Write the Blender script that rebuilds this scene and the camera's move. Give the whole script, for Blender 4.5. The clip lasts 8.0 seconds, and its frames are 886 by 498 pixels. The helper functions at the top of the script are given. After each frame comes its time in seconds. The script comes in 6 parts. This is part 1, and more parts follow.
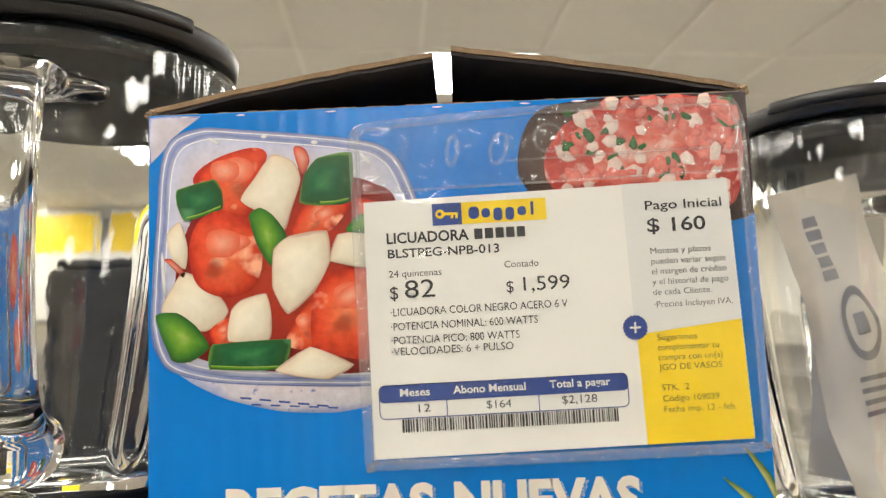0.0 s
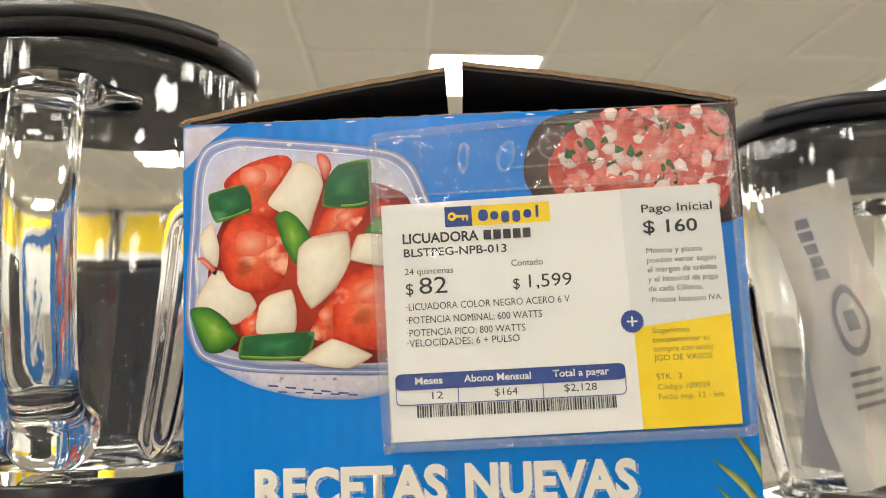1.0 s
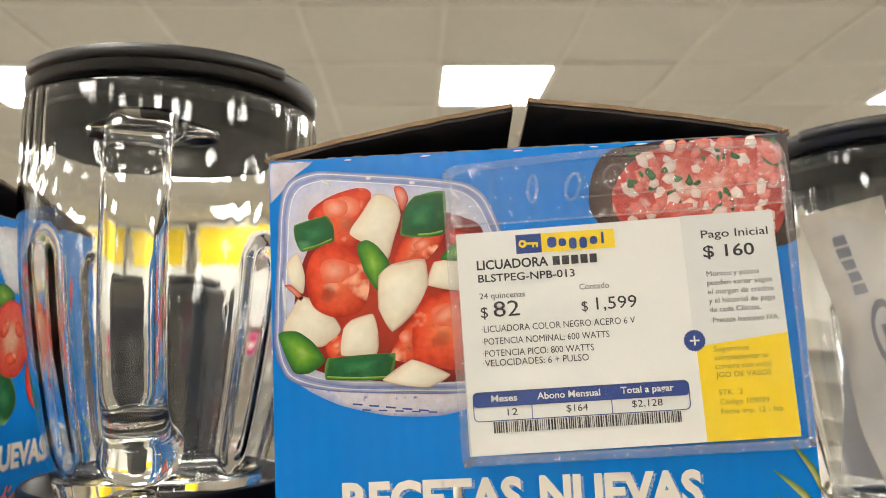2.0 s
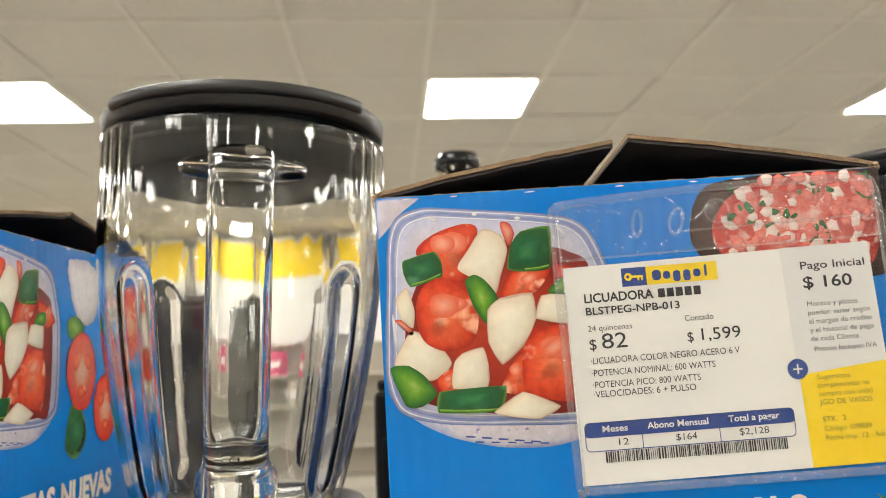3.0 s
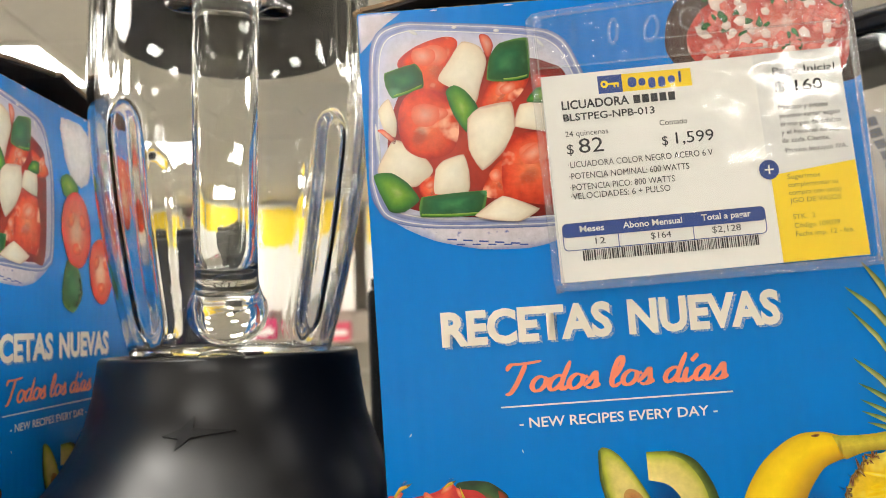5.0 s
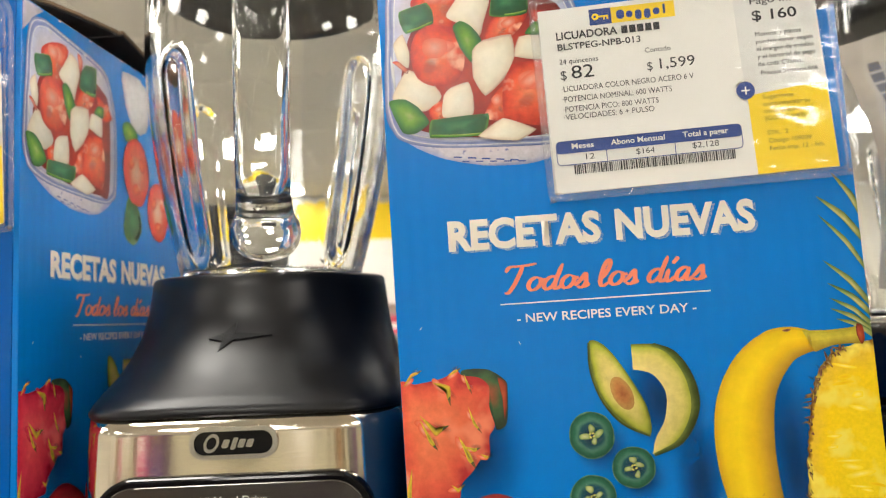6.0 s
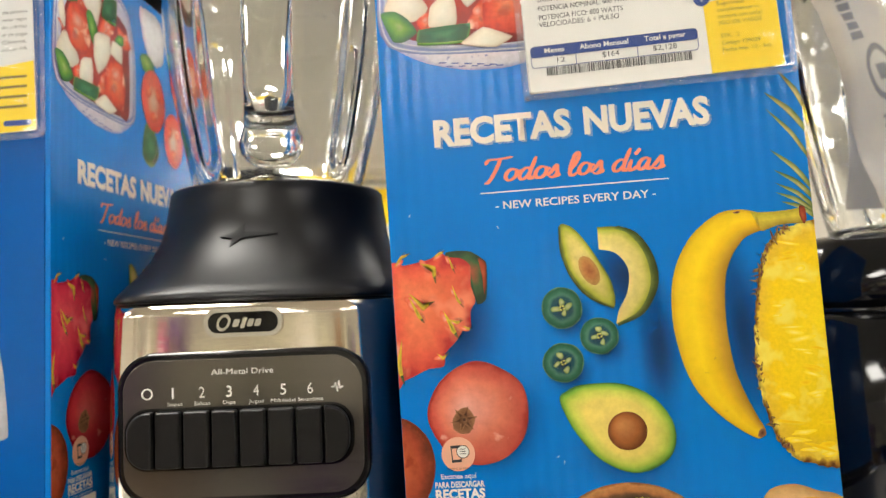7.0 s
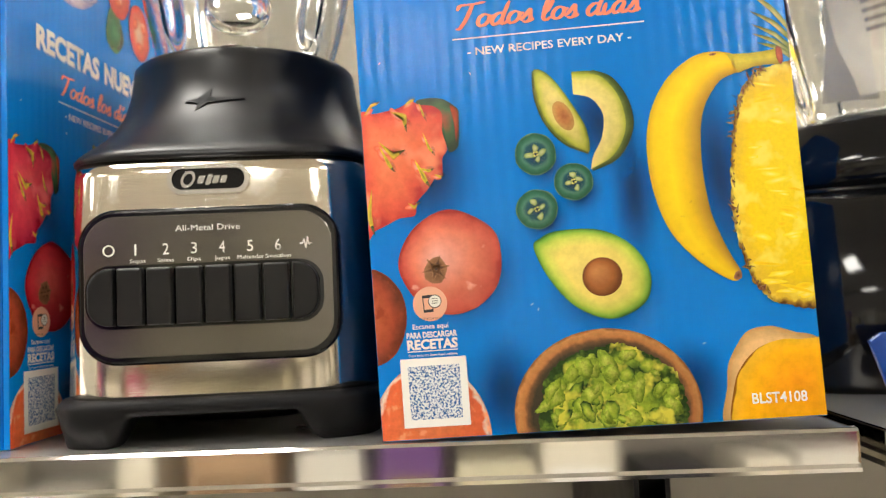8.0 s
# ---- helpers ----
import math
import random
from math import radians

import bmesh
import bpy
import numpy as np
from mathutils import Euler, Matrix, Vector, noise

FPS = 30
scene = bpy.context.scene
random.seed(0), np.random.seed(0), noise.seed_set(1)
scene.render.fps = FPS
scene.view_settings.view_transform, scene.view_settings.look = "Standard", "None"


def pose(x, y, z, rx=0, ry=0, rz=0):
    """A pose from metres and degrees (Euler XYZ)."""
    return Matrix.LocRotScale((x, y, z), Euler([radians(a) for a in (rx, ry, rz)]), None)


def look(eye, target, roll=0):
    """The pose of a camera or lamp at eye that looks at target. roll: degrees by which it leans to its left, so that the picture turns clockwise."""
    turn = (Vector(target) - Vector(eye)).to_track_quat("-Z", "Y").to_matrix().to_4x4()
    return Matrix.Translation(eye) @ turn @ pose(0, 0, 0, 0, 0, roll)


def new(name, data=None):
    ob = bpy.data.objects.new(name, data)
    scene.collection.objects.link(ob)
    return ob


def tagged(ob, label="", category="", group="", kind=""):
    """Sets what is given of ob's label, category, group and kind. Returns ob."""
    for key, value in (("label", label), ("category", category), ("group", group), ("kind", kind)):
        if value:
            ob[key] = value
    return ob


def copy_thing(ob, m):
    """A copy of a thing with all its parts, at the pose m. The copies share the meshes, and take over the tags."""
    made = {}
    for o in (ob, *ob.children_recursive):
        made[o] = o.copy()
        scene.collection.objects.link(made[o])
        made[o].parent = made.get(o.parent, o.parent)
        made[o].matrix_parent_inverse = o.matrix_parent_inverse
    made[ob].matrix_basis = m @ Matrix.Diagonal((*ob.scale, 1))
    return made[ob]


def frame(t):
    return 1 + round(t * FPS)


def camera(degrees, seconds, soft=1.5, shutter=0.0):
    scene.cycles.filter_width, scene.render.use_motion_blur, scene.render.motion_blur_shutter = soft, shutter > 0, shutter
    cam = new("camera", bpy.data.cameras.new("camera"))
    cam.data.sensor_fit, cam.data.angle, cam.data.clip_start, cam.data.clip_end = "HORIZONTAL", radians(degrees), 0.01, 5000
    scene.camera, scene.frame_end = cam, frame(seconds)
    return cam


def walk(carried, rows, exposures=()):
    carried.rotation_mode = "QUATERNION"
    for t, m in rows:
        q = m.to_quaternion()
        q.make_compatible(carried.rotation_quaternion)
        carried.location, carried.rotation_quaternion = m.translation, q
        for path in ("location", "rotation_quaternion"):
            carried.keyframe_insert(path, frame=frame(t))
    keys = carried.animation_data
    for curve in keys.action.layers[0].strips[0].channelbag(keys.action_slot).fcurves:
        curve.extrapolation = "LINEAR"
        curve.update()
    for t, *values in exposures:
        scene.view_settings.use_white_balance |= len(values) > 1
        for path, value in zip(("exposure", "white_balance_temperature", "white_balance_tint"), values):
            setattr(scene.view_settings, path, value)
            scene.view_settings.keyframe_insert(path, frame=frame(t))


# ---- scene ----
cam = camera(58.8, 8.0, soft=0.95)
Z0 = 1.25          # height of the shelf top
SIZE = 0.84        # the plan below is drawn in units of this many metres, about the shelf's height
LEAN = radians(-1.7)   # the carton leans a little on the shelf, and the path is given in its axes
PIVOT = Vector((0, 0, Z0))


def place(m):
    """From the plan's units to metres."""
    return Matrix.Translation(PIVOT) @ Matrix.Diagonal((SIZE, SIZE, SIZE, 1)) @ Matrix.Translation(-PIVOT) @ m


def leaning(m):
    return Matrix.Translation(PIVOT) @ Matrix.Rotation(LEAN, 4, "Y") @ Matrix.Translation(-PIVOT) @ m


def carried_pose(eye, target, roll):
    m = leaning(look(eye, target, roll))
    m.translation = PIVOT + SIZE * (m.translation - PIVOT)
    return m


PATH = [
    (0, (0.115, -0.289, 1.557), (0.079, 1.7, 1.76), -2.1),
    (0.5, (0.105, -0.293, 1.556), (0.081, 1.697, 1.75), -2.0),
    (1, (0.113, -0.313, 1.554), (0.063, 1.676, 1.761), -2.0),
    (1.5, (0.122, -0.32, 1.552), (0.063, 1.668, 1.763), -2.2),
    (2, (0.088, -0.336, 1.56), (0.012, 1.649, 1.79), -2.6),
    (2.2, (0.063, -0.34, 1.556), (0.013, 1.642, 1.822), -2.8),
    (3.3, (0.029, -0.347, 1.576), (0.019, 1.638, 1.822), -3.6),
    (3.5, (0.026, -0.344, 1.575), (0.031, 1.642, 1.814), -3.7),
    (4, (0.027, -0.327, 1.555), (0.05, 1.661, 1.771), -3.9),
    (4.5, (0.026, -0.332, 1.519), (0.039, 1.658, 1.723), -3.9),
    (4.7, (0.028, -0.337, 1.511), (0.036, 1.654, 1.693), -4.0),
    (5.8, (0.056, -0.382, 1.461), (-0.095, 1.603, 1.653), -3.8),
    (6, (0.057, -0.388, 1.453), (-0.104, 1.596, 1.638), -3.8),
    (6.5, (0.066, -0.407, 1.432), (-0.115, 1.576, 1.609), -3.9),
    (7, (0.071, -0.427, 1.397), (-0.123, 1.557, 1.555), -3.9),
    (7.5, (0.072, -0.452, 1.369), (-0.117, 1.534, 1.509), -4.1),
    (7.6, (0.071, -0.449, 1.362), (-0.107, 1.539, 1.487), -4.0),
    (7.8, (0.082, -0.437, 1.335), (-0.127, 1.548, 1.461), -4.0),
    (8, (0.069, -0.411, 1.321), (-0.077, 1.579, 1.455), -4.2),
]
walk(cam, [(t, carried_pose(eye, target, roll)) for t, eye, target, roll in PATH],
     [(0.0, 0.0), (2.2, 0.0), (3.5, 0.02), (4.5, 0.05), (6.0, 0.03), (7.0, 0.11), (7.5, 0.20), (8.0, 0.34)])

# ---- depth of field of the phone's wide-open lens ----
cam.data.dof.use_dof = True
cam.data.dof.focus_distance = 0.285
cam.data.dof.aperture_fstop = 13.5

# ---- world and exposure ----
world = bpy.data.worlds.new("store_world")
scene.world = world
world.use_nodes = True
world.node_tree.nodes["Background"].inputs[0].default_value = (0.9, 0.92, 1.0, 1)
world.node_tree.nodes["Background"].inputs[1].default_value = 0.05
PANEL_GLOW = 26.0
rng = random.Random(7)


# ---- materials ----
def mat(name, color, rough=0.5, metal=0.0, vary=0.12, scale=60.0, bump=0.0, bump_scale=None, coat=0.0, spec=0.5, tint=None, stretch=None):
    m = bpy.data.materials.new(name)
    m.use_nodes = True
    nt = m.node_tree
    b = nt.nodes["Principled BSDF"]
    b.inputs["Roughness"].default_value = rough
    b.inputs["Metallic"].default_value = metal
    b.inputs["Coat Weight"].default_value = coat
    b.inputs["Coat Roughness"].default_value = 0.08
    b.inputs["Specular IOR Level"].default_value = spec
    co = nt.nodes.new("ShaderNodeTexCoord")
    src = co.outputs["Object"]
    if stretch:
        mp = nt.nodes.new("ShaderNodeMapping")
        mp.inputs["Scale"].default_value = stretch
        nt.links.new(src, mp.inputs[0])
        src = mp.outputs[0]
    fine = nt.nodes.new("ShaderNodeTexNoise")
    fine.inputs["Scale"].default_value = scale
    fine.inputs["Detail"].default_value = 5
    coarse = nt.nodes.new("ShaderNodeTexNoise")
    coarse.inputs["Scale"].default_value = scale / 7
    for n in (fine, coarse):
        nt.links.new(src, n.inputs["Vector"])
    add = nt.nodes.new("ShaderNodeMath")
    add.operation = "ADD"
    nt.links.new(fine.outputs[0], add.inputs[0])
    nt.links.new(coarse.outputs[0], add.inputs[1])
    ramp = nt.nodes.new("ShaderNodeMapRange")
    ramp.inputs[1].default_value, ramp.inputs[2].default_value = 0.6, 1.4
    nt.links.new(add.outputs[0], ramp.inputs[0])
    mix = nt.nodes.new("ShaderNodeMix")
    mix.data_type = "RGBA"
    nt.links.new(ramp.outputs[0], mix.inputs[0])
    lo = [c * (1 - vary) for c in color]
    hi = tint if tint else [min(1, c * (1 + vary)) for c in color]
    mix.inputs[6].default_value = (*lo, 1)
    mix.inputs[7].default_value = (*hi, 1)
    nt.links.new(mix.outputs[2], b.inputs["Base Color"])
    rr = nt.nodes.new("ShaderNodeMapRange")
    rr.inputs[1].default_value, rr.inputs[2].default_value = 0.6, 1.4
    rr.inputs[3].default_value, rr.inputs[4].default_value = rough * 0.8, min(1, rough * 1.25)
    nt.links.new(add.outputs[0], rr.inputs[0])
    nt.links.new(rr.outputs[0], b.inputs["Roughness"])
    if bump:
        bn = nt.nodes.new("ShaderNodeTexNoise")
        bn.inputs["Scale"].default_value = bump_scale or scale * 2
        nt.links.new(src, bn.inputs["Vector"])
        bp = nt.nodes.new("ShaderNodeBump")
        bp.inputs["Strength"].default_value = bump
        bp.inputs["Distance"].default_value = 0.001
        nt.links.new(bn.outputs[0], bp.inputs["Height"])
        nt.links.new(bp.outputs[0], b.inputs["Normal"])
    return m


def flutes(m, period=0.0075, strength=0.085):
    """Adds the faint upright waves of corrugated board to a material."""
    nt = m.node_tree
    b = nt.nodes["Principled BSDF"]
    co = nt.nodes.new("ShaderNodeTexCoord")
    wave = nt.nodes.new("ShaderNodeTexWave")
    wave.bands_direction = "X"
    wave.inputs["Scale"].default_value = 0.314 / period
    wave.inputs["Distortion"].default_value = 1.2
    wave.inputs["Detail Scale"].default_value = 0.4
    bp = nt.nodes.new("ShaderNodeBump")
    bp.inputs["Strength"].default_value = strength
    bp.inputs["Distance"].default_value = 0.0012
    nt.links.new(co.outputs["Object"], wave.inputs["Vector"])
    nt.links.new(wave.outputs["Fac"], bp.inputs["Height"])
    nt.links.new(bp.outputs[0], b.inputs["Normal"])
    return m


def ink(name, stops, noise_amt=0.12, noise_scale=120.0, fleck=None, fleck_scale=200.0, fleck_at=0.62, rough=0.24, tone=0.22, mottle=0.14, soft_edge=0.0, soft_reach=0.75):
    """A printed photograph's inks: colours run from the outline (0) to the middle (1) of a motif, broken by grain and flecks."""
    m = bpy.data.materials.new(name)
    m.use_nodes = True
    nt = m.node_tree
    b = nt.nodes["Principled BSDF"]
    b.inputs["Roughness"].default_value = rough
    b.inputs["Specular IOR Level"].default_value = 0.42
    uv = nt.nodes.new("ShaderNodeUVMap")
    uv.uv_map = "rings"
    sep = nt.nodes.new("ShaderNodeSeparateXYZ")
    nt.links.new(uv.outputs[0], sep.inputs[0])
    co = nt.nodes.new("ShaderNodeTexCoord")
    nz = nt.nodes.new("ShaderNodeTexNoise")
    nz.inputs["Scale"].default_value = noise_scale
    nz.inputs["Detail"].default_value = 6
    nt.links.new(co.outputs["Object"], nz.inputs["Vector"])
    ctr = nt.nodes.new("ShaderNodeMath")
    ctr.operation = "MULTIPLY_ADD"
    ctr.inputs[1].default_value = noise_amt * 4
    ctr.inputs[2].default_value = -noise_amt * 2
    nt.links.new(nz.outputs[0], ctr.inputs[0])
    add = nt.nodes.new("ShaderNodeMath")
    add.operation = "ADD"
    nt.links.new(sep.outputs[0], add.inputs[0])
    nt.links.new(ctr.outputs[0], add.inputs[1])
    cr = nt.nodes.new("ShaderNodeValToRGB")
    els = cr.color_ramp.elements
    while len(els) < len(stops):
        els.new(0.5)
    for e, (p, c) in zip(els, stops):
        e.position, e.color = p, (*c, 1)
    nt.links.new(add.outputs[0], cr.inputs[0])
    out = cr.outputs[0]
    # coarse and fine mottling of the photograph
    mt = nt.nodes.new("ShaderNodeTexNoise")
    mt.inputs["Scale"].default_value = noise_scale * 3.1
    mt.inputs["Detail"].default_value = 8
    mt.inputs["Roughness"].default_value = 0.65
    nt.links.new(co.outputs["Object"], mt.inputs["Vector"])
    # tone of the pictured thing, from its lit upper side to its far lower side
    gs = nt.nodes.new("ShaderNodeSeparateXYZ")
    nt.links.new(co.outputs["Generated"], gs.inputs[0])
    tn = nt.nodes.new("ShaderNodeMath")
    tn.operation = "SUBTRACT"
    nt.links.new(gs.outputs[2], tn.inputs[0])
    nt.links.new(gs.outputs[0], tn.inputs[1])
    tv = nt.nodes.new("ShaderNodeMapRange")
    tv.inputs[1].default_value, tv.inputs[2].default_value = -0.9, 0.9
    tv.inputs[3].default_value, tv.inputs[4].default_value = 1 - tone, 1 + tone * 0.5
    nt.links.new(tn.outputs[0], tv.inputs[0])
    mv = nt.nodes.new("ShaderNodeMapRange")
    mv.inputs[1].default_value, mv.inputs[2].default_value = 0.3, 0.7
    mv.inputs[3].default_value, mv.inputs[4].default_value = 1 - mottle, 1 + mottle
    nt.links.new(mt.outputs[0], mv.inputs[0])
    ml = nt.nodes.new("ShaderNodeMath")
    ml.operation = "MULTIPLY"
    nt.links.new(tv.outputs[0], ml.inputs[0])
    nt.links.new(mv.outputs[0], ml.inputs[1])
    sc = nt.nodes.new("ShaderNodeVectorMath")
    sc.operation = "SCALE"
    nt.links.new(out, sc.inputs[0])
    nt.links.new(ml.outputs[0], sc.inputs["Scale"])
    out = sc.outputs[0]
    if soft_edge:
        av = nt.nodes.new("ShaderNodeMapRange")
        av.interpolation_type = "SMOOTHSTEP"
        av.inputs[2].default_value, av.inputs[4].default_value = soft_reach, soft_edge
        nt.links.new(sep.outputs[0], av.inputs[0])
        nt.links.new(av.outputs[0], b.inputs["Alpha"])
    if fleck:
        n2 = nt.nodes.new("ShaderNodeTexNoise")
        n2.inputs["Scale"].default_value = fleck_scale
        n2.inputs["Detail"].default_value = 3
        nt.links.new(co.outputs["Object"], n2.inputs["Vector"])
        rp = nt.nodes.new("ShaderNodeMapRange")
        rp.inputs[1].default_value, rp.inputs[2].default_value = fleck_at - 0.06, fleck_at + 0.06
        nt.links.new(n2.outputs[0], rp.inputs[0])
        mx = nt.nodes.new("ShaderNodeMix")
        mx.data_type = "RGBA"
        nt.links.new(rp.outputs[0], mx.inputs[0])
        nt.links.new(out, mx.inputs[6])
        mx.inputs[7].default_value = (*fleck, 1)
        out = mx.outputs[2]
    nt.links.new(out, b.inputs["Base Color"])
    return m


def glass(name, color=(0.97, 0.99, 0.98), rough=0.0, ior=1.5):
    m = bpy.data.materials.new(name)
    m.use_nodes = True
    b = m.node_tree.nodes["Principled BSDF"]
    b.inputs["Base Color"].default_value = (*color, 1)
    b.inputs["Roughness"].default_value = rough
    b.inputs["IOR"].default_value = ior
    b.inputs["Transmission Weight"].default_value = 1.0
    # pressed glass is never quite even: long upright ripples and a fine orange-peel
    nt = m.node_tree
    co = nt.nodes.new("ShaderNodeTexCoord")
    mp = nt.nodes.new("ShaderNodeMapping")
    mp.inputs["Scale"].default_value = (1, 1, 0.3)
    nz = nt.nodes.new("ShaderNodeTexNoise")
    nz.inputs["Scale"].default_value = 85.0
    nz.inputs["Detail"].default_value = 3
    bp = nt.nodes.new("ShaderNodeBump")
    bp.inputs["Strength"].default_value = 0.07
    bp.inputs["Distance"].default_value = 0.0012
    nt.links.new(co.outputs["Object"], mp.inputs[0])
    nt.links.new(mp.outputs[0], nz.inputs["Vector"])
    nt.links.new(nz.outputs[0], bp.inputs["Height"])
    nt.links.new(bp.outputs[0], b.inputs["Normal"])
    return m


def film_plastic(name, gloss=0.06, bump=0.3, scale=45.0, haze=0.03, depth=0.002):
    """Thin clear plastic: what lies behind shows through, gloss by Fresnel on top, faint haze."""
    m = bpy.data.materials.new(name)
    m.use_nodes = True
    nt = m.node_tree
    nt.nodes.remove(nt.nodes["Principled BSDF"])
    out = nt.nodes["Material Output"]
    tr = nt.nodes.new("ShaderNodeBsdfTransparent")
    tr.inputs[0].default_value = (0.975, 0.98, 0.98, 1)
    gl = nt.nodes.new("ShaderNodeBsdfGlossy")
    gl.inputs["Roughness"].default_value = gloss
    df = nt.nodes.new("ShaderNodeBsdfDiffuse")
    df.inputs[0].default_value = (0.8, 0.82, 0.84, 1)
    lw = nt.nodes.new("ShaderNodeLayerWeight")
    pw = nt.nodes.new("ShaderNodeMath")
    pw.operation = "POWER"
    pw.inputs[1].default_value = 4.0
    nt.links.new(lw.outputs["Facing"], pw.inputs[0])
    fr = nt.nodes.new("ShaderNodeMath")
    fr.operation = "MULTIPLY_ADD"
    fr.inputs[1].default_value, fr.inputs[2].default_value = 0.8, 0.05
    nt.links.new(pw.outputs[0], fr.inputs[0])
    co = nt.nodes.new("ShaderNodeTexCoord")
    nz = nt.nodes.new("ShaderNodeTexNoise")
    nz.inputs["Scale"].default_value = scale
    nz.inputs["Detail"].default_value = 3
    nz.inputs["Distortion"].default_value = 1.5
    nt.links.new(co.outputs["Object"], nz.inputs["Vector"])
    bp = nt.nodes.new("ShaderNodeBump")
    bp.inputs["Strength"].default_value = bump
    bp.inputs["Distance"].default_value = depth
    nt.links.new(nz.outputs[0], bp.inputs["Height"])
    nt.links.new(bp.outputs[0], gl.inputs["Normal"])
    nt.links.new(bp.outputs[0], lw.inputs["Normal"])
    m1 = nt.nodes.new("ShaderNodeMixShader")
    m1.inputs[0].default_value = haze
    nt.links.new(tr.outputs[0], m1.inputs[1])
    nt.links.new(df.outputs[0], m1.inputs[2])
    m2 = nt.nodes.new("ShaderNodeMixShader")
    nt.links.new(fr.outputs[0], m2.inputs[0])
    nt.links.new(m1.outputs[0], m2.inputs[1])
    nt.links.new(gl.outputs[0], m2.inputs[2])
    nt.links.new(m2.outputs[0], out.inputs[0])
    return m


def glow(name, color, strength):
    m = bpy.data.materials.new(name)
    m.use_nodes = True
    b = m.node_tree.nodes["Principled BSDF"]
    b.inputs["Base Color"].default_value = (0.9, 0.9, 0.9, 1)
    b.inputs["Emission Color"].default_value = (*color, 1)
    b.inputs["Emission Strength"].default_value = strength
    return m


M_CEIL = mat("ceiling_tile", (0.62, 0.587, 0.525), 0.9, vary=0.05, scale=14, bump=0.15, bump_scale=90)
M_GRID = mat("ceiling_grid", (0.70, 0.665, 0.60), 0.6, vary=0.03)
M_WALL = mat("wall_paint", (0.78, 0.74, 0.66), 0.8, vary=0.05, scale=6, bump=0.1, bump_scale=150)
M_FLOOR = mat("floor_tile", (0.33, 0.315, 0.285), 0.3, vary=0.08, scale=5)
M_GROUT = mat("floor_grout", (0.3, 0.29, 0.27), 0.8)
M_LIGHT = glow("light_diffuser", (1.0, 0.96, 0.88), PANEL_GLOW)
M_FRAME = mat("light_frame", (0.8, 0.78, 0.74), 0.5, vary=0.03)
M_CHROME = mat("chrome_rail", (0.82, 0.80, 0.77), 0.06, 1.0, vary=0.05, scale=30, bump=0.02, bump_scale=40)
M_STEEL = mat("brushed_steel", (0.80, 0.735, 0.63), 0.085, 1.0, vary=0.07, scale=40, stretch=(1, 1, 30), bump=0.03)
M_SHELF = mat("shelf_steel", (0.55, 0.53, 0.50), 0.30, 0.8, vary=0.1, scale=20)
M_BEIGE = mat("beige_enamel", (0.44, 0.41, 0.345), 0.5, vary=0.05, scale=10)
M_BLACK = mat("black_plastic", (0.004, 0.004, 0.0055), 0.33, spec=0.36, vary=0.15, scale=60)
M_GLOSSB = mat("gloss_black_plastic", (0.004, 0.004, 0.005), 0.08, vary=0.2, scale=60, spec=0.4)
M_MATTB = mat("matt_black_plastic", (0.004, 0.004, 0.005), 0.48, spec=0.22, vary=0.2, scale=300, bump=0.15, bump_scale=1200)
M_LID = mat("lid_plastic", (0.012, 0.012, 0.013), 0.36, spec=0.5, vary=0.2, scale=300, bump=0.25, bump_scale=1400)
M_LIDIN = mat("dark_plug_plastic", (0.004, 0.005, 0.007), 0.5, spec=0.12, vary=0.2, scale=80)
M_GUN = mat("smoked_metal_panel", (0.17, 0.16, 0.146), 0.15, 0.85, vary=0.12, scale=50, stretch=(1, 1, 25))
M_BUTTON = mat("button_plastic", (0.009, 0.009, 0.0095), 0.34, spec=0.33, vary=0.15, scale=200, bump=0.015, bump_scale=500)
M_WHITEINK = mat("white_ink", (0.80, 0.79, 0.74), 0.4, vary=0.04)
M_CREAM = mat("cream_ink", (0.80, 0.76, 0.66), 0.38, vary=0.05, scale=150)
M_CORAL = mat("coral_ink", (0.86, 0.25, 0.14), 0.38, vary=0.04)
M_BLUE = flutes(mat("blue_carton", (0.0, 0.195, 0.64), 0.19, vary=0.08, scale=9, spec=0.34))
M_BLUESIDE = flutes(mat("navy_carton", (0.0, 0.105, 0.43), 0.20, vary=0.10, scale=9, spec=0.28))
# blender-side panel of the main carton; the narrow gap's shade is in this colour
M_SHADEDSIDE = flutes(mat("shaded_side_carton", (0.0, 0.030, 0.12), 0.22, vary=0.10, scale=9, spec=0.35))
M_KRAFT = mat("kraft_board", (0.27, 0.18, 0.105), 0.85, vary=0.25, scale=220, bump=0.6, bump_scale=500)
M_DARKIN = mat("dark_flap_underside", (0.042, 0.036, 0.036), 0.8, vary=0.3, scale=60)
M_PAPER = mat("white_card", (0.84, 0.825, 0.785), 0.45, vary=0.02, scale=40)
M_GREYP = mat("grey_card_band", (0.75, 0.745, 0.725), 0.45, vary=0.02)
M_YELLOW = mat("yellow_ink", (0.93, 0.66, 0.005), 0.42, vary=0.04)
M_NAVY = mat("navy_ink", (0.012, 0.05, 0.26), 0.4, vary=0.06)
M_TXT = mat("black_ink", (0.02, 0.02, 0.024), 0.45, vary=0.2)
M_GREYTXT = mat("grey_ink", (0.10, 0.10, 0.10), 0.45, vary=0.2)
M_OLIVETXT = mat("dark_olive_ink", (0.22, 0.16, 0.02), 0.45, vary=0.2)
M_RED = mat("red_ink", (0.75, 0.03, 0.02), 0.4, vary=0.08)
M_LEAF = mat("leaflet_paper", (0.42, 0.375, 0.31), 0.6, vary=0.12, scale=40)
